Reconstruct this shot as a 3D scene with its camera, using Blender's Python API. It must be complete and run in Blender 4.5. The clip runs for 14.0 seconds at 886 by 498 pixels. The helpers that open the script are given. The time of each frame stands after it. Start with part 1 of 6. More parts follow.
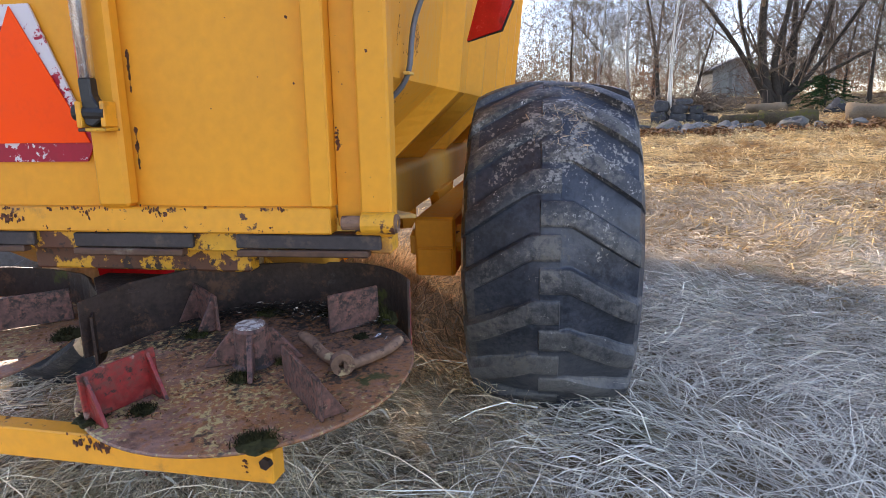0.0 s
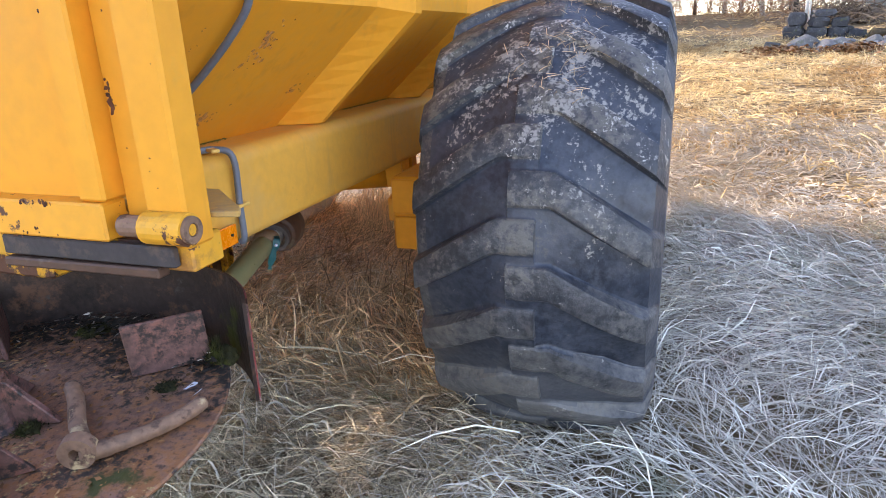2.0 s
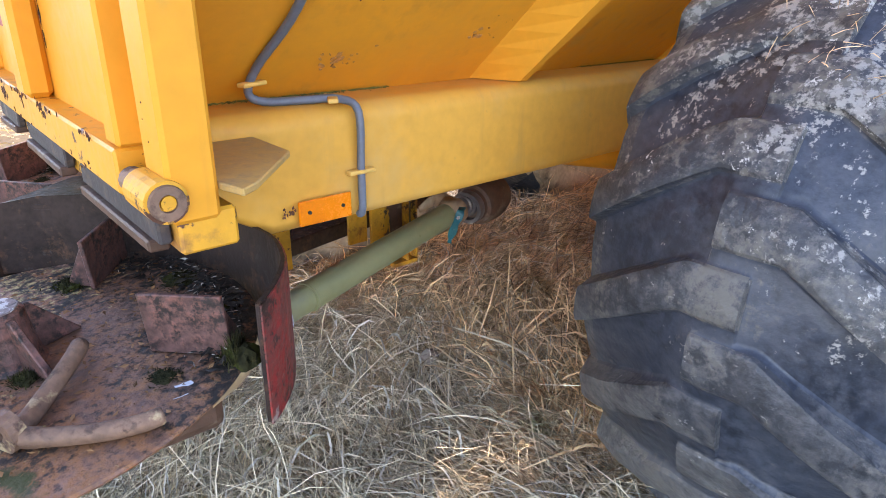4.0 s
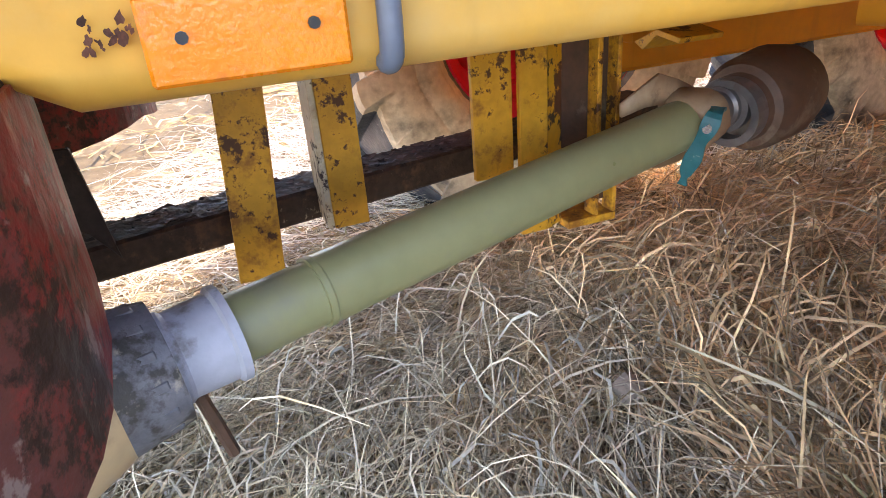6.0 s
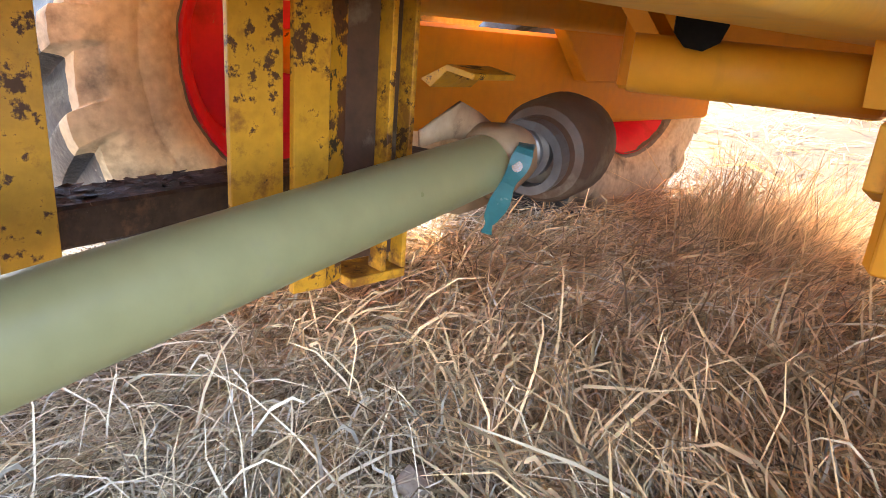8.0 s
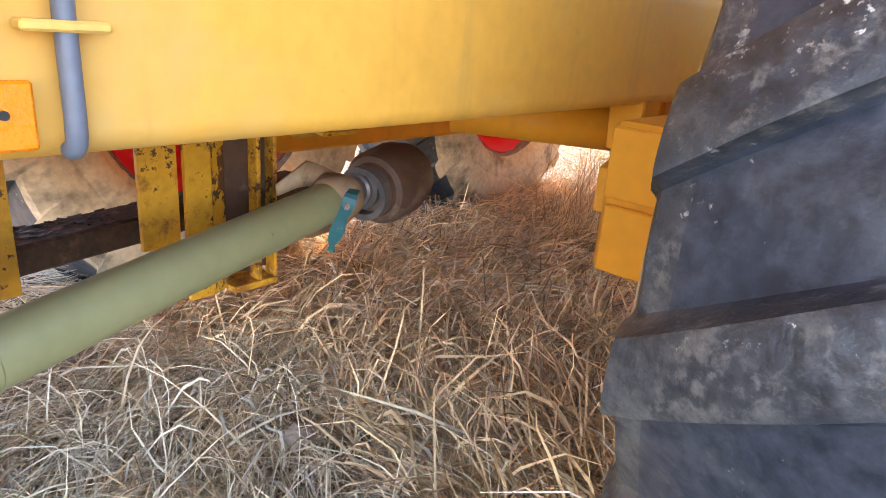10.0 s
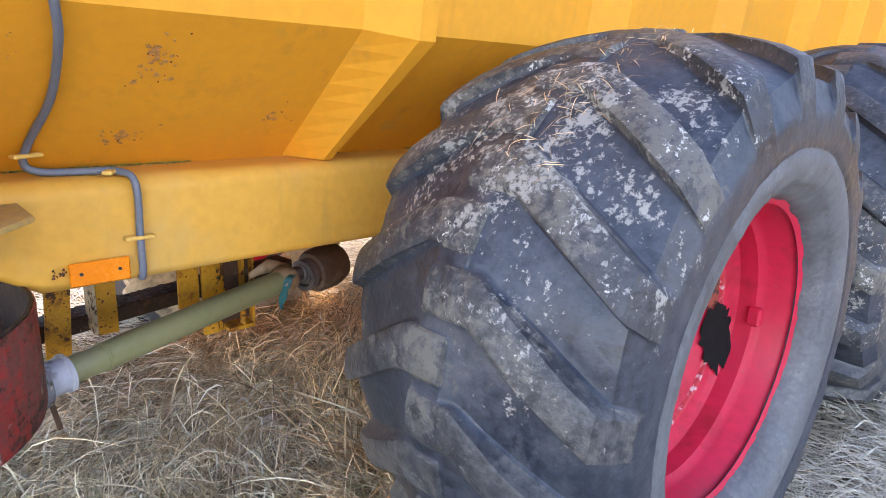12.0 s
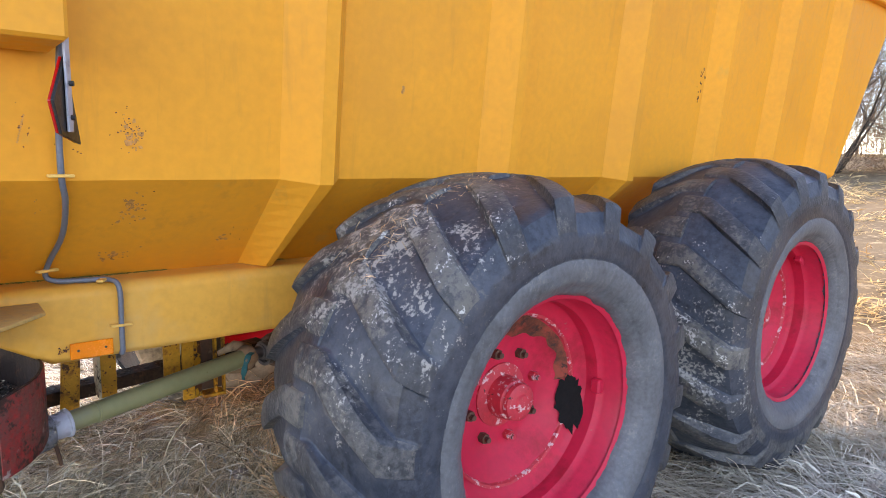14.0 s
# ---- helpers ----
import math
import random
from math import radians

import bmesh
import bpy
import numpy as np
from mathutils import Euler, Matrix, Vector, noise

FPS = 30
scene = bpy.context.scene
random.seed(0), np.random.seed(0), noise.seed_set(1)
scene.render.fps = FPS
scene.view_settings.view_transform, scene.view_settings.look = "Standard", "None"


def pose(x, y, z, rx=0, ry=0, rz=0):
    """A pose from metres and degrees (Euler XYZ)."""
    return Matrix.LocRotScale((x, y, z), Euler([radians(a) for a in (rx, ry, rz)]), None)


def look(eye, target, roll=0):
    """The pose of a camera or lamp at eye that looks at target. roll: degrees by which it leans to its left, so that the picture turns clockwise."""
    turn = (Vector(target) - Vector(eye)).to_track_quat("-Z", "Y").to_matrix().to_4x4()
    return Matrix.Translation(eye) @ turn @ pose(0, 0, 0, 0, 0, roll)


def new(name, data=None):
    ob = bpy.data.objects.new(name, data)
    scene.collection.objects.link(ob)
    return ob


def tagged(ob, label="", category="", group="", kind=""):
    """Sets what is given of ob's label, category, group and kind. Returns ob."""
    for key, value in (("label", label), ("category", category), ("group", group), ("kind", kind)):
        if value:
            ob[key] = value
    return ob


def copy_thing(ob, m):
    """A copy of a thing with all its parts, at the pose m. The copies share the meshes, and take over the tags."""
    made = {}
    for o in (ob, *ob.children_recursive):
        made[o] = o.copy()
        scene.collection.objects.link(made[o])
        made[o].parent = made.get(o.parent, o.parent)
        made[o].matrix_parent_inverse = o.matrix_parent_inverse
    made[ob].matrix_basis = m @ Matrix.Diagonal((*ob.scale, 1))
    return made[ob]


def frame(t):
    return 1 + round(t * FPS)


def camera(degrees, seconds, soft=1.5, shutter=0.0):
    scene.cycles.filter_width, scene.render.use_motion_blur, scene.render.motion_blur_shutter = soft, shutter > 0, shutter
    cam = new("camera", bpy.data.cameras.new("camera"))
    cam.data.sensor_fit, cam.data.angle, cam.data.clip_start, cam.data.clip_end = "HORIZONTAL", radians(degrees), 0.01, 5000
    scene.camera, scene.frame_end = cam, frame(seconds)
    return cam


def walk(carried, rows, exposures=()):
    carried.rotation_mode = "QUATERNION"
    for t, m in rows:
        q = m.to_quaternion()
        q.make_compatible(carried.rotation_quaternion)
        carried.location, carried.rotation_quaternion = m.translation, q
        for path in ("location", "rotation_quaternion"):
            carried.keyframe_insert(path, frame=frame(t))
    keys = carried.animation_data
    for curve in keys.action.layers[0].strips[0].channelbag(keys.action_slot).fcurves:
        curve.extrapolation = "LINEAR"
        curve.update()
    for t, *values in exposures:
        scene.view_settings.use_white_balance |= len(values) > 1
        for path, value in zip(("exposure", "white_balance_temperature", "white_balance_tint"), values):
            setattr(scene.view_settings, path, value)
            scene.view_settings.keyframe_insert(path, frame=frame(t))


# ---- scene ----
cam = camera(69.2, 14.0, 0.6)
PATH = [
    (0, (1.062, -1.389, 1.168), (0.744, 0.542, 0.756), -1.0),
    (0.5, (1.179, -1.167, 1.173), (0.722, 0.725, 0.714), -0.1),
    (1, (1.243, -1.02, 1.181), (0.785, 0.853, 0.649), -2.6),
    (1.5, (1.293, -0.855, 1.171), (0.809, 1.001, 0.607), -4.1),
    (2, (1.396, -0.688, 1.183), (0.757, 1.101, 0.556), -2.3),
    (2.5, (1.449, -0.548, 1.196), (0.554, 1.149, 0.632), -2.0),
    (3, (1.522, -0.421, 1.217), (0.457, 1.163, 0.622), -0.7),
    (3.5, (1.538, -0.32, 1.199), (0.341, 1.123, 0.503), -2.1),
    (4, (1.468, -0.141, 1.153), (0.065, 1.07, 0.402), 0.7),
    (4.2, (1.424, -0.082, 1.14), (-0.047, 1.049, 0.395), 2.0),
    (6.3, (0.798, 0.412, 0.751), (-0.937, 0.933, -0.097), -5.2),
    (6.5, (0.772, 0.409, 0.715), (-0.989, 0.884, -0.106), -4.8),
    (7, (0.744, 0.407, 0.685), (-1.046, 0.819, -0.107), -3.7),
    (7.5, (0.716, 0.44, 0.691), (-0.872, 1.403, -0.053), 1.4),
    (8, (0.687, 0.452, 0.701), (-0.695, 1.753, 0.07), 4.7),
    (8.5, (0.671, 0.47, 0.704), (-0.517, 1.965, 0.109), 5.7),
    (8.7, (0.677, 0.474, 0.705), (-0.467, 2.004, 0.112), 6.1),
    (10.8, (1.267, 0.154, 1.043), (-0.062, 1.481, 0.357), 2.9),
    (11, (1.341, 0.112, 1.092), (-0.028, 1.418, 0.444), 3.0),
    (11.5, (1.563, 0.075, 1.158), (0.226, 1.446, 0.58), 3.0),
    (12, (1.808, 0.076, 1.187), (0.423, 1.416, 0.653), 2.7),
    (12.5, (1.966, 0.053, 1.236), (0.597, 1.408, 0.696), 0.6),
    (13, (2.155, -0.02, 1.28), (0.718, 1.286, 0.801), 1.4),
    (13.5, (2.301, 0.016, 1.31), (0.916, 1.404, 0.919), 0.7),
    (14, (2.474, 0.078, 1.346), (0.943, 1.33, 1.055), 1.3),
]
EXPOSURE = [(t, stops, 7500 if t < 5 else 7700 if t < 9 else 7900, 24) for t, stops in ((0, 1.95), (0.5, 2.25), (1.5, 2.48), (2.5, 2.74), (3.5, 2.92), (4.2, 2.98), (6.5, 3.4), (8.7, 3.78), (10.8, 3.35), (12, 2.98), (13, 2.76), (14, 2.56))]
walk(cam, [(t, look(eye, target, roll)) for t, eye, target, roll in PATH], EXPOSURE)

# ---------------------------------------------------------------- world and sun
SUN_AZ = Vector((-0.74, 0.67))          # where the sun stands, over the ground
SUN_EL = radians(24.5)
world = bpy.data.worlds.new("sky")
scene.world = world
world.use_nodes = True
wn, wl = world.node_tree.nodes, world.node_tree.links
sky = wn.new("ShaderNodeTexSky")
sky.sky_type, sky.sun_disc = "NISHITA", False
sky.sun_elevation, sky.sun_rotation = SUN_EL, math.atan2(SUN_AZ.x, SUN_AZ.y)
sky.altitude, sky.air_density, sky.dust_density, sky.ozone_density = 2500, 1.0, 0.2, 1.0
wn["Background"].inputs[1].default_value = 0.15
wl.new(sky.outputs[0], wn["Background"].inputs[0])
sun_data = bpy.data.lights.new("sun", "SUN")
sun_data.energy, sun_data.angle, sun_data.color = 2.2, radians(0.6), (1.0, 0.93, 0.82)
sun = new("sun", sun_data)
sun.matrix_world = look((SUN_AZ.x * 40, SUN_AZ.y * 40, 40 * math.tan(SUN_EL)), (0, 0, 0))


# ---------------------------------------------------------------- materials
def mat(name, base, rough=0.6, metal=0.0, vary=0.25, scale=6.0, fine=60.0, bump=0.15, spots=(), island=0.0, per_object=0.0, spec=0.5, coat=0.0, streak=None, thin=0.0):
    """A node material: base colour varied at two scales, patches in other colours (colour, scale, from, to, detail), relief."""
    m = bpy.data.materials.new(name)
    m.use_nodes = True
    n, l = m.node_tree.nodes, m.node_tree.links
    bs = n["Principled BSDF"]
    tc = n.new("ShaderNodeTexCoord")
    big, small = n.new("ShaderNodeTexNoise"), n.new("ShaderNodeTexNoise")
    for tex, s, d in ((big, scale, 4.0), (small, fine, 5.0)):
        tex.inputs["Scale"].default_value, tex.inputs["Detail"].default_value = s, d
        l.new(tc.outputs["Object"], tex.inputs["Vector"])
    add = n.new("ShaderNodeMath")
    add.operation = "ADD"
    l.new(big.outputs["Fac"], add.inputs[0]), l.new(small.outputs["Fac"], add.inputs[1])
    ramp = n.new("ShaderNodeMapRange")
    ramp.inputs["From Min"].default_value, ramp.inputs["From Max"].default_value = 0.7, 1.3
    ramp.inputs["To Min"].default_value, ramp.inputs["To Max"].default_value = 1.0 - vary, 1.0 + vary
    l.new(add.outputs[0], ramp.inputs["Value"])
    value = ramp.outputs[0]
    if island or per_object:
        info = n.new("ShaderNodeNewGeometry" if island else "ShaderNodeObjectInfo")
        rr = n.new("ShaderNodeMapRange")
        k = island or per_object
        rr.inputs["To Min"].default_value, rr.inputs["To Max"].default_value = 1.0 - k, 1.0 + k
        l.new(info.outputs["Random Per Island" if island else "Random"], rr.inputs["Value"])
        mul = n.new("ShaderNodeMath")
        mul.operation = "MULTIPLY"
        l.new(value, mul.inputs[0]), l.new(rr.outputs[0], mul.inputs[1])
        value = mul.outputs[0]
    tint = n.new("ShaderNodeVectorMath")
    tint.operation = "SCALE"
    tint.inputs[0].default_value = base
    l.new(value, tint.inputs["Scale"])
    colour, roughness = tint.outputs[0], None
    for col, s, lo, hi, detail, *more in spots:
        tex = n.new("ShaderNodeTexNoise")
        tex.inputs["Scale"].default_value, tex.inputs["Detail"].default_value, tex.inputs["Roughness"].default_value = s, detail, 0.65
        l.new(tc.outputs["Object"], tex.inputs["Vector"])
        mr = n.new("ShaderNodeMapRange")
        mr.inputs["From Min"].default_value, mr.inputs["From Max"].default_value = lo, hi
        got = tex.outputs["Fac"]
        if more:        # broken up by a finer grain
            grain, half = n.new("ShaderNodeTexNoise"), n.new("ShaderNodeMix")
            grain.inputs["Scale"].default_value, grain.inputs["Detail"].default_value, grain.inputs["Roughness"].default_value = more[0], 6.0, 0.7
            l.new(tc.outputs["Object"], grain.inputs["Vector"])
            half.inputs["Factor"].default_value = 0.5
            l.new(got, half.inputs["A"]), l.new(grain.outputs["Fac"], half.inputs["B"])
            got = half.outputs["Result"]
        if len(more) > 1 and len(more[1]) == 4:     # gathered round a place, thinning with distance
            away, less = n.new("ShaderNodeVectorMath"), n.new("ShaderNodeMath")
            away.operation, less.operation = "DISTANCE", "MULTIPLY_ADD"
            away.inputs[1].default_value = more[1][:3]
            less.inputs[1].default_value = -more[1][3]
            l.new(tc.outputs["Object"], away.inputs[0])
            l.new(away.outputs["Value"], less.inputs[0]), l.new(got, less.inputs[2])
            got = less.outputs[0]
        elif len(more) > 1:   # thicker towards one side of the thing
            lean, sum_ = n.new("ShaderNodeVectorMath"), n.new("ShaderNodeMath")
            lean.operation, sum_.operation = "DOT_PRODUCT", "ADD"
            lean.inputs[1].default_value = more[1]
            l.new(tc.outputs["Object"], lean.inputs[0])
            l.new(got, sum_.inputs[0]), l.new(lean.outputs["Value"], sum_.inputs[1])
            got = sum_.outputs[0]
        l.new(got, mr.inputs["Value"])
        mix = n.new("ShaderNodeMix")
        mix.data_type = "RGBA"
        l.new(mr.outputs[0], mix.inputs["Factor"])
        l.new(colour, mix.inputs["A"])
        mix.inputs["B"].default_value = (*col, 1)
        colour = mix.outputs["Result"]
    if streak:      # dirt that has run down in thin lines
        col, s, lo, hi = streak
        mp, tex, mr, mix = n.new("ShaderNodeMapping"), n.new("ShaderNodeTexNoise"), n.new("ShaderNodeMapRange"), n.new("ShaderNodeMix")
        mp.inputs["Scale"].default_value = (s, s, s * 0.08)
        tex.inputs["Scale"].default_value, tex.inputs["Detail"].default_value, tex.inputs["Roughness"].default_value = 1.0, 6.0, 0.6
        l.new(tc.outputs["Object"], mp.inputs["Vector"]), l.new(mp.outputs[0], tex.inputs["Vector"])
        mr.inputs["From Min"].default_value, mr.inputs["From Max"].default_value = lo, hi
        l.new(tex.outputs["Fac"], mr.inputs["Value"])
        mix.data_type = "RGBA"
        l.new(mr.outputs[0], mix.inputs["Factor"]), l.new(colour, mix.inputs["A"])
        mix.inputs["B"].default_value = (*col, 1)
        colour = mix.outputs["Result"]
    l.new(colour, bs.inputs["Base Color"])
    rg = n.new("ShaderNodeMapRange")
    rg.inputs["From Min"].default_value, rg.inputs["From Max"].default_value = 0.6, 1.4
    rg.inputs["To Min"].default_value, rg.inputs["To Max"].default_value = max(0.02, rough - 0.15), min(1.0, rough + 0.15)
    l.new(add.outputs[0], rg.inputs["Value"])
    l.new(rg.outputs[0], bs.inputs["Roughness"])
    bs.inputs["Metallic"].default_value = metal
    bs.inputs["Specular IOR Level"].default_value = spec
    bs.inputs["Coat Weight"].default_value = coat
    if bump:
        b = n.new("ShaderNodeBump")
        b.inputs["Strength"].default_value, b.inputs["Distance"].default_value = bump, 0.004
        l.new(add.outputs[0], b.inputs["Height"])
        l.new(b.outputs[0], bs.inputs["Normal"])
    if thin:        # light shines through thin dry blades
        through_light, mixer = n.new("ShaderNodeBsdfTranslucent"), n.new("ShaderNodeMixShader")
        l.new(colour, through_light.inputs["Color"])
        mixer.inputs["Fac"].default_value = thin
        l.new(bs.outputs[0], mixer.inputs[1]), l.new(through_light.outputs[0], mixer.inputs[2])
        l.new(mixer.outputs[0], n["Material Output"].inputs["Surface"])
    return m


RUST, DKRUST, MOSS = (0.10, 0.035, 0.018), (0.035, 0.016, 0.012), (0.05, 0.055, 0.012)
YEL = mat("yellow_paint", (0.76, 0.315, 0.028), 0.5, 0, 0.07, 1.3, 35, 0.08, [((0.64, 0.265, 0.032), 1.7, 0.52, 0.80, 8), ((0.56, 0.31, 0.07), 4.5, 0.64, 0.80, 9), (DKRUST, 13, 0.745, 0.76, 8)], spec=0.22, coat=0.0, streak=((0.54, 0.235, 0.035), 16, 0.58, 0.88))
BEAM = mat("chalky_yellow_paint", (0.69, 0.340, 0.055), 0.5, 0, 0.09, 1.6, 40, 0.10, [((0.60, 0.36, 0.12), 2.2, 0.50, 0.72, 8), ((0.47, 0.27, 0.07), 5.0, 0.62, 0.76, 9, 40), (DKRUST, 15, 0.735, 0.755, 8)], spec=0.25, streak=((0.50, 0.275, 0.07), 14, 0.58, 0.85))
YELW = mat("worn_yellow_paint", (0.75, 0.315, 0.022), 0.5, 0, 0.10, 3, 45, 0.15, [((0.42, 0.18, 0.03), 7, 0.58, 0.70, 8), (RUST, 22, 0.615, 0.64, 9)])
DUSTYEL = mat("dusty_yellow_paint", (0.48, 0.29, 0.085), 0.65, 0, 0.15, 5, 60, 0.2, [((0.33, 0.22, 0.10), 6, 0.48, 0.62, 8, 50), (DKRUST, 20, 0.66, 0.69, 8)])
YELF = mat("flaking_yellow_paint", (0.62, 0.30, 0.02), 0.6, 0, 0.15, 5, 60, 0.3, [(RUST, 14, 0.47, 0.50, 6), (DKRUST, 25, 0.56, 0.60, 6)])
# Rust zones; the paler front-left also carries daylight in its colour, back darker.
STEEL = mat("rusty_steel", (0.180, 0.090, 0.058), 0.62, 0.05, 0.45, 7, 80, 0.7, [((0.31, 0.172, 0.132), 2.2, 0.45, 0.56, 10, 25, (0.0, -0.10, 0.0)), ((0.290, 0.120, 0.046), 3.0, 0.45, 0.56, 10, 50, (0.10, 0.0, 0.0)), ((0.48, 0.37, 0.16), 3.6, 0.540, 0.580, 10, 90, (-0.10, -0.10, 0.0)), ((0.050, 0.030, 0.020), 6.5, 0.53, 0.59, 10, 70), ((0.018, 0.013, 0.009), 3.4, 0.510, 0.585, 10, 60, (0.0, 0.24, 0.0)), (MOSS, 5, 0.62, 0.66, 10)])
LICHEN = mat("pale_lichen_steel", (0.20, 0.16, 0.15), 0.7, 0, 0.4, 30, 120, 0.5, [((0.45, 0.45, 0.44), 60, 0.5, 0.56, 8), ((0.06, 0.05, 0.05), 50, 0.58, 0.64, 8)])
VANE = mat("rusty_vane_steel", (0.125, 0.058, 0.046), 0.6, 0.05, 0.6, 9, 80, 0.7, [((0.23, 0.088, 0.06), 6, 0.49, 0.58, 10, 40), ((0.022, 0.014, 0.011), 7, 0.485, 0.55, 10, 45), ((0.30, 0.22, 0.14), 20, 0.62, 0.67, 10, 60)])
RODR = mat("pale_rusty_rod", (0.20, 0.110, 0.068), 0.7, 0, 0.35, 20, 90, 0.5, [((0.08, 0.04, 0.025), 25, 0.52, 0.6, 8), ((0.46, 0.33, 0.18), 18, 0.58, 0.66, 8)])
RAIL = mat("scaling_brown_steel", (0.050, 0.030, 0.021), 0.7, 0, 0.5, 8, 70, 0.7, [((0.11, 0.055, 0.032), 9, 0.50, 0.60, 10, 50), ((0.34, 0.27, 0.21), 5, 0.560, 0.600, 10, 45, (0.0, -0.05, 0.0))], spec=0.25)
FLAKE = mat("rust_flakes", (0.070, 0.044, 0.034), 0.7, 0, 0.4, 20, 90, 0.3, island=0.7, spec=0.4)
STEELD = mat("dark_rusty_steel", (0.034, 0.022, 0.018), 0.6, 0.1, 0.5, 8, 70, 0.5, [((0.105, 0.052, 0.030), 9, 0.53, 0.62, 10, 40), ((0.062, 0.052, 0.046), 14, 0.58, 0.66, 10, 60), (MOSS, 6, 0.64, 0.68, 9)], spec=0.2)
REDW = mat("worn_red_paint", (0.27, 0.020, 0.018), 0.5, 0, 0.4, 6, 70, 0.5, [((0.15, 0.045, 0.036), 6, 0.45, 0.57, 10, 40), (DKRUST, 8, 0.515, 0.57, 10, 60), ((0.30, 0.22, 0.19), 22, 0.61, 0.66, 9)])
RIM = mat("red_rim_paint", (0.56, 0.018, 0.052), 0.5, 0, 0.12, 4, 40, 0.06, [((0.30, 0.012, 0.022), 4, 0.55, 0.70, 8), ((0.40, 0.10, 0.09), 30, 0.66, 0.70, 8)], spec=0.3)
RIMW = mat("chipped_red_paint", (0.50, 0.03, 0.045), 0.5, 0, 0.2, 9, 60, 0.3, [((0.62, 0.40, 0.40), 40, 0.56, 0.60, 6), (DKRUST, 18, 0.63, 0.67, 6)])
RUSTY = mat("brown_rusted_paint", (0.13, 0.035, 0.018), 0.8, 0, 0.5, 20, 90, 0.4, [((0.30, 0.05, 0.03), 14, 0.5, 0.62, 8), ((0.05, 0.02, 0.015), 24, 0.56, 0.62, 8)])
RUBBER = mat("weathered_rubber", (0.025, 0.028, 0.035), 0.5, 0, 0.5, 7, 70, 0.9, [((0.060, 0.062, 0.069), 2.6, 0.43, 0.61, 10, 30), ((0.112, 0.111, 0.110), 4.0, 0.31, 0.50, 10, 30, (0.0, -0.38, -0.55, 0.27)), ((0.120, 0.112, 0.102), 5, 0.52, 0.62, 10, 70), ((0.28, 0.27, 0.255), 12, 0.605, 0.64, 10, 80), ((0.125, 0.118, 0.106), 5, 0.415, 0.50, 10, 40, (0.02, -0.42, 0.46, 0.28)), ((0.29, 0.278, 0.258), 9.0, 0.478, 0.525, 10, 75, (0.03, -0.42, 0.48, 0.24)), ((0.50, 0.485, 0.455), 16, 0.528, 0.56, 10, 110, (0.06, -0.40, 0.50, 0.20))])
GROOVE = mat("clean_groove_rubber", (0.018, 0.025, 0.039), 0.42, 0, 0.4, 5, 60, 0.45, [((0.056, 0.064, 0.082), 2.6, 0.43, 0.63, 9, 30), ((0.070, 0.073, 0.082), 4.0, 0.36, 0.58, 10, 30, (0.0, -0.38, -0.55, 0.27)), ((0.100, 0.096, 0.088), 5, 0.575, 0.66, 10, 70), ((0.26, 0.25, 0.235), 12, 0.632, 0.66, 10, 80), ((0.31, 0.298, 0.275), 9.0, 0.500, 0.54, 10, 75, (0.03, -0.42, 0.48, 0.22))])
GREASE = mat("black_caked_grease", (0.010, 0.009, 0.009), 0.9, 0, 0.4, 30, 90, 0.5, spec=0.15)
HINGE = mat("rust_bitten_yellow_paint", (0.68, 0.31, 0.02), 0.55, 0, 0.12, 6, 60, 0.3, [((0.36, 0.15, 0.03), 9, 0.54, 0.64, 9), (RUST, 16, 0.575, 0.60, 9)])
SIDEW = mat("grey_sidewall_rubber", (0.105, 0.110, 0.120), 0.6, 0, 0.3, 9, 70, 0.4, [((0.17, 0.17, 0.165), 9, 0.54, 0.62, 10, 90), ((0.05, 0.05, 0.052), 5, 0.55, 0.66, 8)])
# Worn, rust-edged paint whose pale base stands for sunshine on the flange.
SUNPALE = mat("sunlit_pale_worn_paint", (0.50, 0.42, 0.30), 0.6, 0, 0.2, 6, 60, 0.3, [((0.30, 0.19, 0.09), 6, 0.52, 0.64, 9, 40), (DKRUST, 9, 0.56, 0.60, 9, 60)])
HANG = mat("hanger_paint", (0.58, 0.275, 0.025), 0.5, 0, 0.2, 5, 60, 0.3, [((0.30, 0.12, 0.02), 5, 0.51, 0.61, 8, 40), ((0.085, 0.034, 0.015), 11, 0.545, 0.58, 8, 60)], spec=0.25)
STRIP = mat("dark_rubber_strip", (0.042, 0.033, 0.032), 0.75, 0, 0.4, 9, 80, 0.4, [((0.13, 0.085, 0.055), 10, 0.54, 0.66, 9), ((0.03, 0.026, 0.026), 8, 0.55, 0.62, 9)])
PTO = mat("olive_plastic_tube", (0.245, 0.238, 0.115), 0.38, 0, 0.08, 4, 50, 0.05, [((0.22, 0.21, 0.13), 8, 0.6, 0.75, 6)])
DGREY = mat("dirty_dark_grey_plastic", (0.13, 0.13, 0.145), 0.6, 0, 0.3, 14, 90, 0.35, [((0.05, 0.045, 0.04), 22, 0.50, 0.58, 9), ((0.34, 0.30, 0.24), 26, 0.58, 0.66, 9)])
# Tan dust, its colour lightened for light bounced onto the inner walls.
DUSTBOUNCE = mat("dusty_bounce_lit_sidewall", (0.46, 0.365, 0.26), 0.85, 0, 0.25, 4, 50, 0.3, [((0.12, 0.10, 0.08), 5, 0.52, 0.68, 6)])
GREYPL = mat("grey_plastic", (0.35, 0.36, 0.41), 0.5, 0, 0.15, 9, 60, 0.15, [((0.16, 0.15, 0.14), 14, 0.56, 0.66, 7)])
CREAM = mat("dirty_cream_plastic", (0.46, 0.325, 0.185), 0.45, 0, 0.15, 6, 50, 0.12, [((0.20, 0.12, 0.06), 7, 0.56, 0.70, 7)])
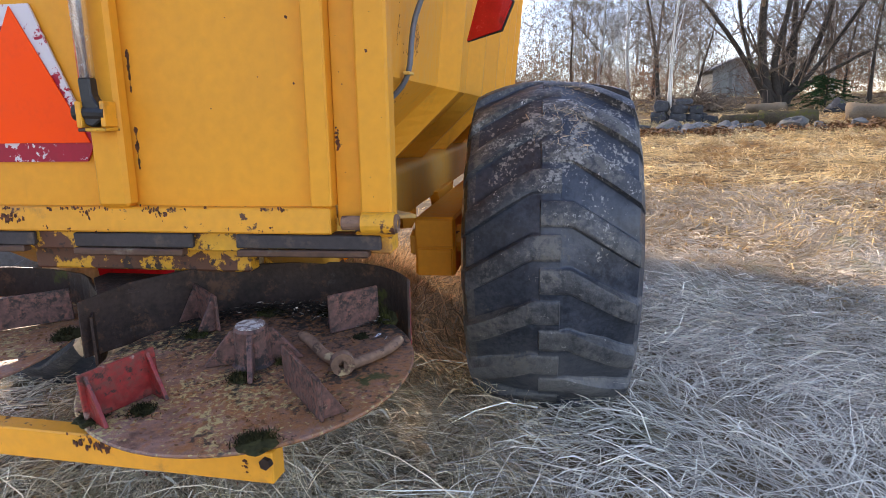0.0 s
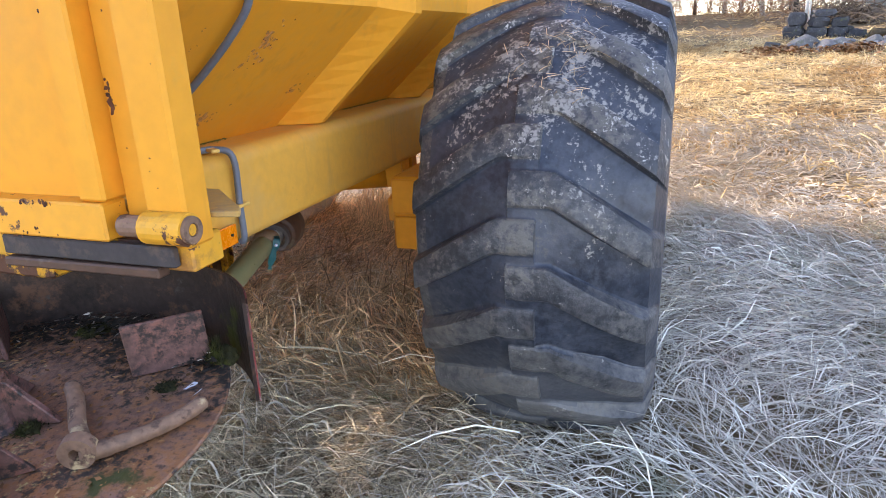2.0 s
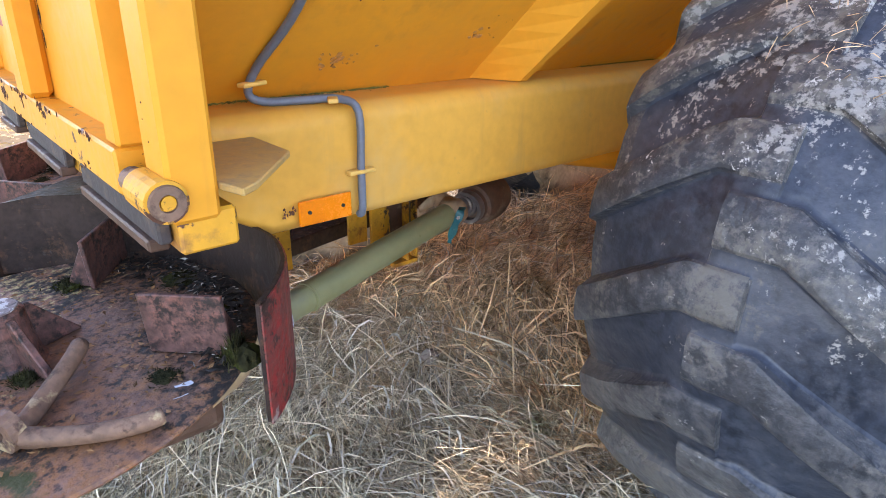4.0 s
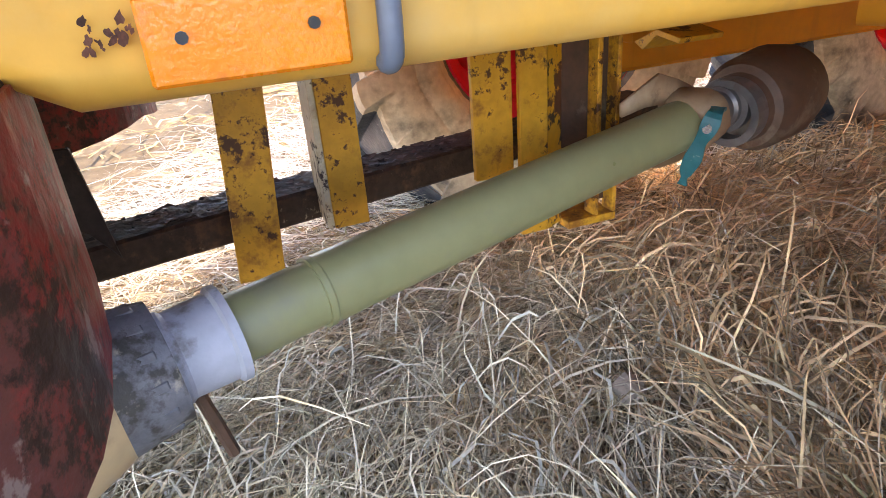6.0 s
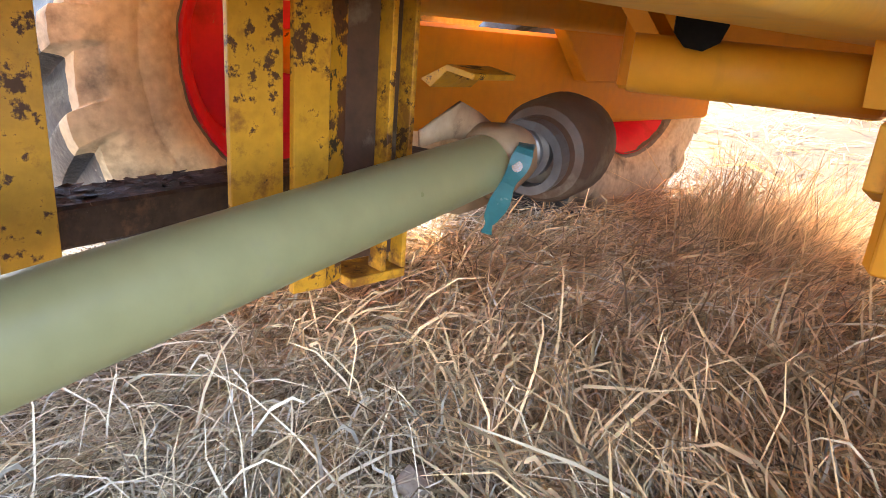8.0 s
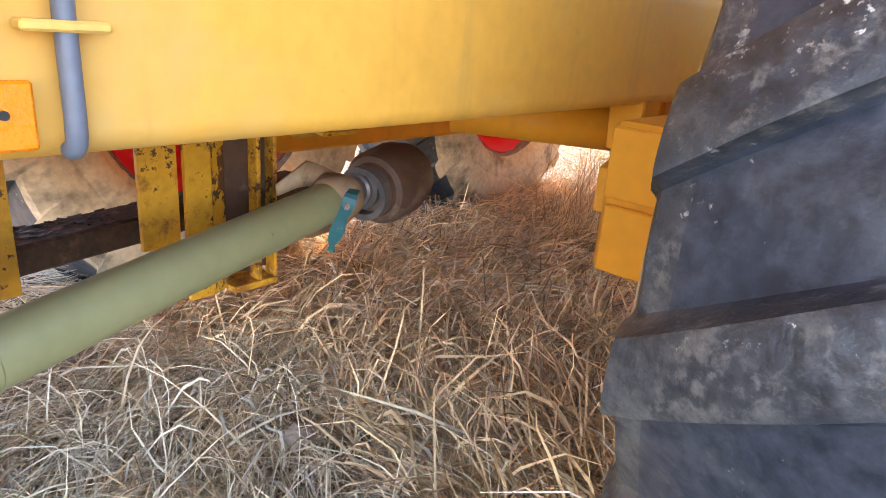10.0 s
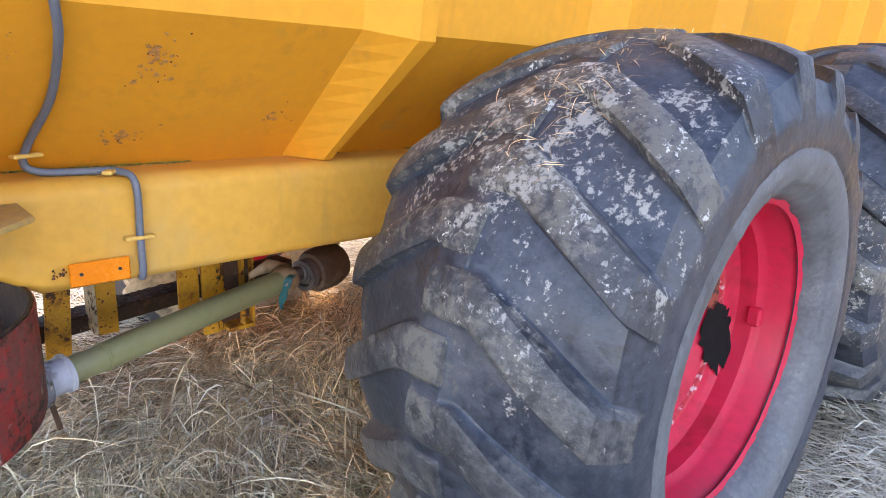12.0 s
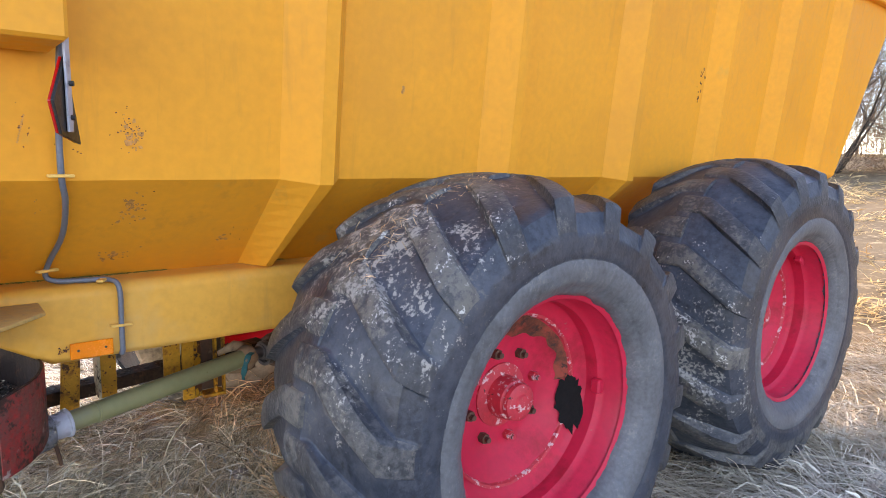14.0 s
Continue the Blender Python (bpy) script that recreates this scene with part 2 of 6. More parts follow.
FLAP = mat("dirty_tan_plastic", (0.32, 0.200, 0.115), 0.6, 0, 0.25, 9, 60, 0.2, [((0.12, 0.07, 0.04), 9, 0.54, 0.66, 8, 50), ((0.42, 0.30, 0.19), 7, 0.58, 0.70, 7)])
TEAL = mat("teal_strap", (0.006, 0.105, 0.115), 0.5, 0, 0.2, 20, 90, 0.1, [((0.35, 0.33, 0.28), 30, 0.64, 0.70, 6)])
CABLE = mat("grey_cable", (0.125, 0.14, 0.17), 0.45, 0, 0.15, 12, 90, 0.08)
TIE = mat("yellow_cable_tie", (0.72, 0.42, 0.10), 0.5, 0, 0.12, 20, 90, 0.08)
ORANGE = mat("orange_reflector", (0.90, 0.22, 0.004), 0.25, 0, 0.08, 20, 300, 0.15, [((0.65, 0.13, 0.01), 25, 0.55, 0.7, 5)])
TRI = mat("fluorescent_orange_sheet", (1.0, 0.075, 0.004), 0.55, 0, 0.05, 8, 90, 0.03, spec=0.15)
TRIR = mat("peeling_dark_red_border", (0.34, 0.010, 0.03), 0.45, 0, 0.12, 9, 90, 0.05, [((0.58, 0.54, 0.56), 11, 0.936, 0.942, 9, 34, (0.0, 0.0, 0.35))], spec=0.25)
REFL = mat("red_reflector_plastic", (0.50, 0.008, 0.008), 0.18, 0, 0.15, 30, 200, 0.2, [((0.08, 0.01, 0.01), 12, 0.6, 0.7, 5)])
CHROME = mat("chrome_rod", (0.80, 0.82, 0.86), 0.2, 0.85, 0.05, 5, 60, 0.02)
BLACK = mat("black_oily_steel", (0.022, 0.022, 0.024), 0.45, 0.3, 0.3, 12, 80, 0.2, [((0.10, 0.06, 0.03), 16, 0.58, 0.68, 6)])
BROWN = mat("brown_gearbox_steel", (0.092, 0.045, 0.027), 0.6, 0.05, 0.35, 8, 60, 0.35, [((0.18, 0.13, 0.09), 11, 0.58, 0.68, 7)])
SILVER = mat("scratched_grey_steel", (0.17, 0.15, 0.145), 0.42, 0.5, 0.2, 14, 80, 0.12, [((0.12, 0.08, 0.06), 14, 0.55, 0.66, 6)])
SOIL = mat("matted_dry_turf", (0.15, 0.108, 0.060), 0.95, 0, 0.35, 1.2, 22, 0.8, [((0.16, 0.11, 0.06), 2.6, 0.5, 0.66, 7), ((0.44, 0.34, 0.20), 6, 0.55, 0.7, 8), ((0.12, 0.13, 0.05), 3.3, 0.64, 0.74, 6)], spec=0.1)
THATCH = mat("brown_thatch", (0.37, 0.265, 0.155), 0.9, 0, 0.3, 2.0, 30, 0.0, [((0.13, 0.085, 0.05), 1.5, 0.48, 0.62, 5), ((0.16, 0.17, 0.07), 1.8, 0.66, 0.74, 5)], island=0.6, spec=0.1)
STRAW = mat("bleached_straw", (0.83, 0.755, 0.625), 0.7, 0, 0.15, 2.0, 30, 0.0, [((0.46, 0.375, 0.265), 1.3, 0.54, 0.74, 6, 5, (0.0, 0.050, 0.0)), ((0.25, 0.28, 0.15), 1.6, 0.60, 0.73, 4)], island=0.60, spec=0.3, thin=0.12)
# Darker and browner than STRAW; russet increases towards -x and +y.
TANSTRAW = mat("tan_straw", (0.63, 0.515, 0.335), 0.75, 0, 0.2, 2.0, 30, 0.0, [((0.66, 0.44, 0.215), 1.8, 0.565, 0.70, 6, 7, (-0.06, 0.09, 0.0)), ((0.24, 0.25, 0.12), 3.0, 0.58, 0.68, 5), ((0.11, 0.085, 0.055), 4.5, 0.60, 0.68, 6)], island=0.72, spec=0.3, thin=0.08)
STALK = mat("pale_fallen_stalks", (0.78, 0.655, 0.455), 0.6, 0, 0.15, 3.0, 40, 0.0, [((0.58, 0.42, 0.22), 2.0, 0.56, 0.70, 6)], island=0.4, spec=0.35)
LIMP = mat("limp_grey_leaves", (0.60, 0.53, 0.41), 0.75, 0, 0.2, 5.0, 50, 0.0, [((0.36, 0.33, 0.18), 2.5, 0.56, 0.68, 6), ((0.32, 0.22, 0.12), 3.5, 0.58, 0.70, 6)], island=0.45, spec=0.25, thin=0.12)
FIELD = mat("golden_straw", (0.68, 0.505, 0.26), 0.85, 0, 0.25, 1.0, 30, 0.0, [((0.34, 0.20, 0.085), 0.7, 0.47, 0.62, 6), ((0.74, 0.62, 0.40), 1.7, 0.56, 0.68, 5)], island=0.45, spec=0.15, thin=0.4)
STRAWR = mat("russet_straw", (0.70, 0.49, 0.275), 0.8, 0, 0.2, 2.0, 30, 0.0, [((0.20, 0.115, 0.055), 3.0, 0.55, 0.68, 6)], island=0.72, spec=0.25, thin=0.15)
BARK = mat("grey_bark", (0.060, 0.050, 0.042), 0.9, 0, 0.35, 3, 25, 0.6, [((0.05, 0.04, 0.03), 6, 0.5, 0.65, 6), ((0.13, 0.14, 0.07), 2, 0.6, 0.7, 5)], spec=0.2)
BIRCH = mat("birch_bark", (0.52, 0.50, 0.46), 0.8, 0, 0.15, 2, 25, 0.3, [((0.06, 0.05, 0.05), 3.5, 0.58, 0.63, 6)], spec=0.2)
TWIG2 = mat("pale_far_twigs", (0.21, 0.148, 0.100), 0.9, 0, 0.2, 1, 10, 0.0, island=0.35, spec=0.2)
TWIG = mat("bare_twigs", (0.16, 0.12, 0.09), 0.9, 0, 0.2, 1, 10, 0.0, island=0.35, spec=0.2)
STONE = mat("field_stone", (0.15, 0.145, 0.14), 0.85, 0, 0.4, 3, 30, 0.7, [((0.14, 0.14, 0.09), 4, 0.55, 0.68, 6), ((0.42, 0.40, 0.38), 9, 0.6, 0.7, 6)], per_object=0.35, spec=0.2)
MOSSM = mat("mossy_log", (0.075, 0.058, 0.038), 0.95, 0, 0.4, 3, 30, 0.9, [((0.085, 0.080, 0.022), 4, 0.54, 0.62, 8, 30, (0, 0, 0.40))], spec=0.1)
DARKST = mat("dark_block_stone", (0.060, 0.060, 0.064), 0.85, 0, 0.4, 3, 30, 0.7, [((0.20, 0.20, 0.20), 6, 0.58, 0.68, 8), ((0.08, 0.09, 0.03), 5, 0.58, 0.66, 8)], per_object=0.4, spec=0.2)
LOGW = mat("weathered_log", (0.15, 0.115, 0.08), 0.9, 0, 0.3, 3, 40, 0.5, per_object=0.3, spec=0.1)
SHEDW = mat("weathered_grey_boards", (0.34, 0.35, 0.32), 0.9, 0, 0.25, 2, 20, 0.3, per_object=0.25, spec=0.1)
ROOFM = mat("grey_roofing", (0.24, 0.25, 0.26), 0.7, 0, 0.2, 2, 20, 0.2)
RUSSET = mat("reddish_twigs", (0.27, 0.145, 0.085), 0.9, 0, 0.2, 1, 10, 0.0, island=0.4, spec=0.1)
NEEDLE = mat("spruce_needles", (0.025, 0.055, 0.018), 0.85, 0, 0.2, 2, 20, 0.0, island=0.45, spec=0.2)
LEAF = mat("rusty_fallen_leaves", (0.25, 0.125, 0.055), 0.9, 0, 0.3, 4, 30, 0.3, island=0.5, spec=0.2)
SEAM = mat("pale_seam_moss", (0.17, 0.165, 0.045), 0.95, 0, 0.3, 20, 90, 0.0, island=0.5, spec=0.1)
LITTER = mat("black_wet_litter", (0.022, 0.018, 0.014), 0.6, 0, 0.4, 20, 90, 0.2, island=0.6, spec=0.4)
MOSSP = mat("moss_tufts", (0.026, 0.024, 0.010), 0.95, 0, 0.4, 20, 90, 0.4, [((0.055, 0.058, 0.014), 14, 0.52, 0.62, 6), ((0.09, 0.065, 0.03), 30, 0.60, 0.68, 6)], island=0.5, spec=0.1)
PALE2 = mat("pale_broken_stalks", (0.42, 0.38, 0.32), 0.7, 0, 0.2, 20, 90, 0.0, island=0.5)
PALE = mat("pale_scrap", (0.55, 0.55, 0.58), 0.5, 0, 0.15, 20, 90, 0.1)
CLAY = mat("dry_clod", (0.33, 0.25, 0.19), 0.95, 0, 0.25, 12, 80, 0.4, spec=0.1)


# ---------------------------------------------------------------- mesh helpers
def part(name, bm, material, parent=None, label="", smooth=False, at=None):
    """Links a bmesh as one mesh object, under a thing or a part if one is given."""
    me = bpy.data.meshes.new(name)
    bmesh.ops.recalc_face_normals(bm, faces=bm.faces)
    bm.to_mesh(me)
    bm.free()
    me.materials.append(material)
    if smooth:
        me.shade_smooth()
    ob = new(name, me)
    ob.parent = parent
    if at is not None:
        ob.matrix_basis = at
    return tagged(ob, label)


def thing(name, label, category, group="", place=(0, 0, 0)):
    ob = new(name)
    ob.matrix_basis = Matrix.Translation(place)
    return tagged(ob, label, category, group)


def box(x0, x1, y0, y1, z0, z1, bevel=0.004, bm=None, seg=1):
    own = bmesh.new()
    bmesh.ops.create_cube(own, size=1, matrix=Matrix.LocRotScale(((x0 + x1) / 2, (y0 + y1) / 2, (z0 + z1) / 2), None, (x1 - x0, y1 - y0, z1 - z0)))
    if bevel:
        bmesh.ops.bevel(own, geom=own.edges[:], offset=bevel, segments=seg, affect="EDGES", profile=0.5)
    return merge(bm, own)


def merge(bm, own):
    if bm is None:
        return own
    me = bpy.data.meshes.new("tmp")
    own.to_mesh(me)
    own.free()
    bm.from_mesh(me)
    bpy.data.meshes.remove(me)
    return bm


def prism(points, axis, a, b, bevel=0.0, bm=None):
    """A polygon of (u, v) points drawn out along an axis from a to b. Axis x: (y, z); y: (x, z); z: (x, y)."""
    own = bmesh.new()
    put = {"x": lambda u, v, w: (w, u, v), "y": lambda u, v, w: (u, w, v), "z": lambda u, v, w: (u, v, w)}[axis]
    low = [own.verts.new(put(u, v, a)) for u, v in points]
    high = [own.verts.new(put(u, v, b)) for u, v in points]
    own.faces.new(low), own.faces.new(high)
    k = len(points)
    for i in range(k):
        own.faces.new((low[i], low[(i + 1) % k], high[(i + 1) % k], high[i]))
    bmesh.ops.recalc_face_normals(own, faces=own.faces)
    if bevel:
        bmesh.ops.bevel(own, geom=own.edges[:], offset=bevel, segments=1, affect="EDGES")
    return merge(bm, own)


def tube(path, radii, seg=10, bm=None, cap=True):
    """A round rod along a path of points, with a radius or one for each point."""
    bm = bm or bmesh.new()
    path = [Vector(p) for p in path]
    if not isinstance(radii, (list, tuple)):
        radii = [radii] * len(path)
    rings, side = [], None
    for i, p in enumerate(path):
        d = (path[min(i + 1, len(path) - 1)] - path[max(i - 1, 0)]).normalized()
        if side is None:
            side = d.orthogonal().normalized()
        side = (side - d * side.dot(d)).normalized()
        up = d.cross(side)
        rings.append([bm.verts.new(p + (side * math.cos(a) + up * math.sin(a)) * radii[i]) for a in (2 * math.pi * k / seg for k in range(seg))])
    for a, b in zip(rings, rings[1:]):
        for k in range(seg):
            bm.faces.new((a[k], a[(k + 1) % seg], b[(k + 1) % seg], b[k]))
    if cap:
        bm.faces.new(rings[0][::-1]), bm.faces.new(rings[-1])
    return bm


def revolve(profile, seg=48, bm=None, closed=False):
    """A profile of (radius, x) turned round the x axis."""
    bm = bm or bmesh.new()
    rings = []
    for k in range(seg):
        a = 2 * math.pi * k / seg
        rings.append([bm.verts.new((x, r * math.cos(a), r * math.sin(a))) for r, x in profile])
    n = len(profile)
    for k in range(seg):
        a, b = rings[k], rings[(k + 1) % seg]
        for i in range(n if closed else n - 1):
            bm.faces.new((a[i], a[(i + 1) % n], b[(i + 1) % n], b[i]))
    return bm


def strip_plate(points, low, high, thick, bm=None):
    """An upright bent plate along plan points (x, y), between heights given point by point."""
    bm = bm or bmesh.new()
    pts = [Vector(p) for p in points]
    rows = []
    for i, p in enumerate(pts):
        d = (pts[min(i + 1, len(pts) - 1)] - pts[max(i - 1, 0)]).normalized()
        o = Vector((-d.y, d.x)) * thick / 2
        rows.append([bm.verts.new((*(p + s * o), z)) for s, z in ((1, low[i]), (1, high[i]), (-1, high[i]), (-1, low[i]))])
    for a, b in zip(rows, rows[1:]):
        for k in range(4):
            bm.faces.new((a[k], a[(k + 1) % 4], b[(k + 1) % 4], b[k]))
    bm.faces.new(rows[0]), bm.faces.new(rows[-1])
    return bm


def wobble(bm, amount, scale, seed=0.0):
    for v in bm.verts:
        v.co += noise.noise_vector(v.co * scale + Vector((seed, seed * 1.7, -seed))) * amount
    return bm


def patch(cx, cy, r, seed, thick=0.004, k=18, squash=1.0):
    """A flat irregular patch in the x-y plane."""
    rnd = random.Random(seed)
    pts = [(cx + r * squash * math.cos(a) * q, cy + r * math.sin(a) * q) for a, q in ((2 * math.pi * i / k, rnd.uniform(0.62, 1.15)) for i in range(k))]
    return prism(pts, "z", 0, thick)


def lie(s):
    """How far a place lies up the field from the machine."""
    return 0.0 if s < 4 else (0.07 * (s - 4) ** 2 / 4 if s < 6 else (0.07 * (s - 5) if s < 29 else 1.68 + 0.0166 * (s - 29)))


def ground_z(x, y):
    return lie(0.37 * x + 0.93 * y) + 0.035 * noise.noise((x * 0.45, y * 0.45, 0.3)) + 0.012 * noise.noise((x * 2.1, y * 2.1, 4.0)) - 0.032


# ---------------------------------------------------------------- ground
def build_ground():
    near = np.arange(-6, 10.01, 0.2)
    xs = np.concatenate([-6 - np.geomspace(900, 0.5, 26), near, 10 + np.geomspace(0.5, 900, 26)])
    near = np.arange(-4, 18.01, 0.2)
    ys = np.concatenate([-4 - np.geomspace(900, 0.5, 20), near, 18 + np.geomspace(0.5, 900, 26)])
    verts = [(x, y, ground_z(x, y)) for y in ys for x in xs]
    n = len(xs)
    faces = [(j * n + i, j * n + i + 1, (j + 1) * n + i + 1, (j + 1) * n + i) for j in range(len(ys) - 1) for i in range(n - 1)]
    me = bpy.data.meshes.new("ground")
    me.from_pydata(verts, [], faces)
    me.materials.append(SOIL)
    me.shade_smooth()
    tagged(new("ground", me), "field of matted dry yellow grass rising gently", "field", kind="structure")


build_ground()


def blades(name, count, area, length, width, rise, seed, material, label, keep=None, clump=0.0, stand=0.0, bends=2, loose=0.18, kink=0.0):
    """Dry stems as one mesh: each a bent ribbon of two faces."""
    rg = np.random.default_rng(seed)
    x = rg.uniform(area[0], area[1], count)
    y = rg.uniform(area[2], area[3], count)
    if clump:
        cx, cy = rg.uniform(area[0], area[1], count // 25 + 1), rg.uniform(area[2], area[3], count // 25 + 1)
        k = rg.integers(0, len(cx), count)
        x, y = cx[k] + rg.normal(0, clump, count), cy[k] + rg.normal(0, clump, count)
    if keep is not None:
        ok = keep(x, y)
        x, y = x[ok], y[ok]
    m = len(x)
    z = np.array([ground_z(a, b) for a, b in zip(x, y)])
    flow = 2.4 * np.sin(x * 1.3 + 0.7 * y) + 1.7 * np.cos(1.1 * y - 0.5 * x) + rg.normal(0, 0.9, m)
    ln = length[0] + (length[1] - length[0]) * rg.random(m) ** 1.6
    tilt = stand + rg.normal(0, loose, m)
    top = rise[0] + (rise[1] - rise[0]) * rg.random(m) ** 2.5
    bend = flow + rg.normal(0, 0.45, m)
    w = width[0] + (width[1] - width[0]) * rg.random(m)
    k = bends + 1
    verts = np.zeros((m, 2 * k, 3))
    turn, lift = rg.normal(0, 0.25, m), rg.normal(0, 0.7, m)
    crest = rg.uniform(0.3, 0.7, m)
    for i, s in enumerate(np.linspace(0, 1, k)):
        a = flow + (bend - flow) * s
        run = ln * s * np.cos(np.clip(tilt, -0.2, 1.45))
        px, py = x + run * np.cos(a), y + run * np.sin(a)
        if kink and i:
            px, py = px + rg.normal(0, kink, m) * ln, py + rg.normal(0, kink, m) * ln
        arch = 0.5 + 0.5 * np.sin(np.pi * np.clip(0.5 + (s - crest) * 0.9, 0, 1))
        pz = z + 0.004 + ln * s * np.sin(np.clip(tilt, 0, 1.45)) * (1 - 0.25 * s) + top * arch
        ww = w * (1.0 - 0.75 * s ** 2) / 2
        side = a + math.pi / 2 + turn
        verts[:, 2 * i] = np.stack([px + ww * np.cos(side), py + ww * np.sin(side), pz + ww * lift], 1)
        verts[:, 2 * i + 1] = np.stack([px - ww * np.cos(side), py - ww * np.sin(side), pz - ww * lift], 1)
    base = np.arange(m)[:, None] * 2 * k
    faces = np.concatenate([base + np.array([2 * q, 2 * q + 1, 2 * q + 3, 2 * q + 2]) for q in range(bends)], 1).reshape(-1)
    me = bpy.data.meshes.new(name)
    me.vertices.add(m * 2 * k)
    me.vertices.foreach_set("co", verts.reshape(-1).astype(np.float32))
    me.loops.add(m * 4 * bends)
    me.loops.foreach_set("vertex_index", faces.astype(np.int32))
    me.polygons.add(m * bends)
    me.polygons.foreach_set("loop_start", np.arange(0, m * 4 * bends, 4, dtype=np.int32))
    me.update(calc_edges=True)
    me.materials.append(material)
    tagged(new(name, me), label, "grass", kind="stuff")


def pale(x, y, out):
    """The bleached grass round the machine gives way raggedly to the golden field."""
    rg = np.random.default_rng(len(x))
    edge = np.hypot((x - 1.0) / 1.05, (y - 1.6) / 1.25) + 0.45 * np.sin(1.9 * x + 0.8 * y) + 0.35 * np.sin(2.3 * y - 1.1 * x) + 0.2 * np.sin(5.1 * x) * np.cos(4.3 * y)
    chance = 1 / (1 + np.exp((edge - 3.1) / 0.28))
    return rg.random(len(x)) < (1 - chance if out else chance)


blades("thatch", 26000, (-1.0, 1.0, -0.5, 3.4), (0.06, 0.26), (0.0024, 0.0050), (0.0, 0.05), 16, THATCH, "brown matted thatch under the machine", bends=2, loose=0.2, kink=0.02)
blades("dry_grass", 186000, (-3.2, 5.4, -3.0, 6.4), (0.12, 0.44), (0.0017, 0.0040), (0.004, 0.11), 1, STRAW, "lodged bleached dry grass stems round the machine", bends=3, loose=0.2, kink=0.008,
       keep=lambda x, y: pale(x, y, False) & ((x > 0.85) | (y < -0.1) | (x < -0.9)))
blades("sheltered_grass", 48000, (-0.9, 1.0, -0.1, 2.2), (0.07, 0.26), (0.0014, 0.0032), (0.003, 0.09), 6, TANSTRAW, "tangled dull dry grass beside the wheels", bends=3, stand=0.10, loose=0.25, kink=0.007, clump=0.09)
blades("fallen_stalk", 3000, (-0.9, 1.0, -0.1, 3.0), (0.12, 0.50), (0.0016, 0.0036), (0.03, 0.13), 61, STALK, "long pale stalks lying over the dull grass", bends=4, stand=0.08, loose=0.18, kink=0.003)
blades("limp_leaf", 3000, (-0.9, 1.0, -0.1, 3.0), (0.06, 0.20), (0.0030, 0.0070), (0.01, 0.10), 62, LIMP, "limp broad grass leaves among the stems", bends=4, stand=0.30, loose=0.5, kink=0.022)
blades("edge_stems", 26000, (1.4, 6.0, 2.2, 7.0), (0.10, 0.34), (0.0045, 0.0095), (0.004, 0.10), 63, STRAW, "loose pale stems where the shade of the machine ends", bends=2, loose=0.28, kink=0.02, clump=0.12)
blades("field_grass", 70000, (0.5, 12.5, 2.0, 17), (0.06, 0.20), (0.005, 0.013), (0.0, 0.11), 2, FIELD, "tufts of golden dry grass over the field",
       keep=lambda x, y: pale(x, y, True), clump=0.085, stand=0.30, loose=0.4)
blades("side_grass", 36000, (-15, 14, -11, 21), (0.14, 0.40), (0.008, 0.018), (0.0, 0.15), 8, FIELD, "lodged golden grass beyond the machine",
       keep=lambda x, y: pale(x, y, True) & ~((x > 0.5) & (x < 12.5) & (y > 2.0) & (y < 17)), clump=0.22, stand=0.2, loose=0.3)
blades("field_mat", 30000, (1.5, 12.5, 2.4, 16), (0.12, 0.34), (0.008, 0.016), (0.0, 0.05), 64, FIELD, "flattened golden grass over the field", bends=2, loose=0.12, kink=0.02,
       keep=lambda x, y: pale(x, y, True))
blades("far_grass", 25000, (-32, 35, -24, 48), (0.2, 0.5), (0.012, 0.025), (0.03, 0.18), 3, FIELD, "pale dead grass at the edge of the woods", clump=0.5,
       keep=lambda x, y: ~((x > -14) & (x < 12.5) & (y > -10) & (y < 16)))
blades("russet_weeds", 17000, (-0.85, 0.92, 1.05, 3.4), (0.08, 0.34), (0.0026, 0.0064), (0.01, 0.12), 4, STRAWR, "russet dead weeds in the shelter under the chassis", stand=0.25, loose=0.4, bends=3, kink=0.015)
blades("weed_tuft", 2300, (-0.46, 0.06, 2.62, 3.05), (0.20, 0.62), (0.0016, 0.0036), (0.0, 0.05), 5, STRAWR, "upright brown tuft of dead weeds under the axle", stand=1.05, loose=0.3, bends=2, kink=0.03)


# ---------------------------------------------------------------- the spreader
XC = -0.03                      # middle of the machine
spreader = thing("manure_spreader", "yellow steel manure spreader on four big tyres, paint chipped and rusting", "spreader")


def other(x):
    return 2 * XC - x


BODY_FRONT, BODY_TOP = 5.30, 2.42
KNEE = (0.672, 1.262)


def wall_x(z):
    return KNEE[0] + 0.095 * (z - KNEE[1])


def lean_front(bm):
    """The hopper's front end leans forward with height."""
    for v in bm.verts:
        if v.co.y > 4.9:
            v.co.y += 0.42 * (v.co.z - 1.75)


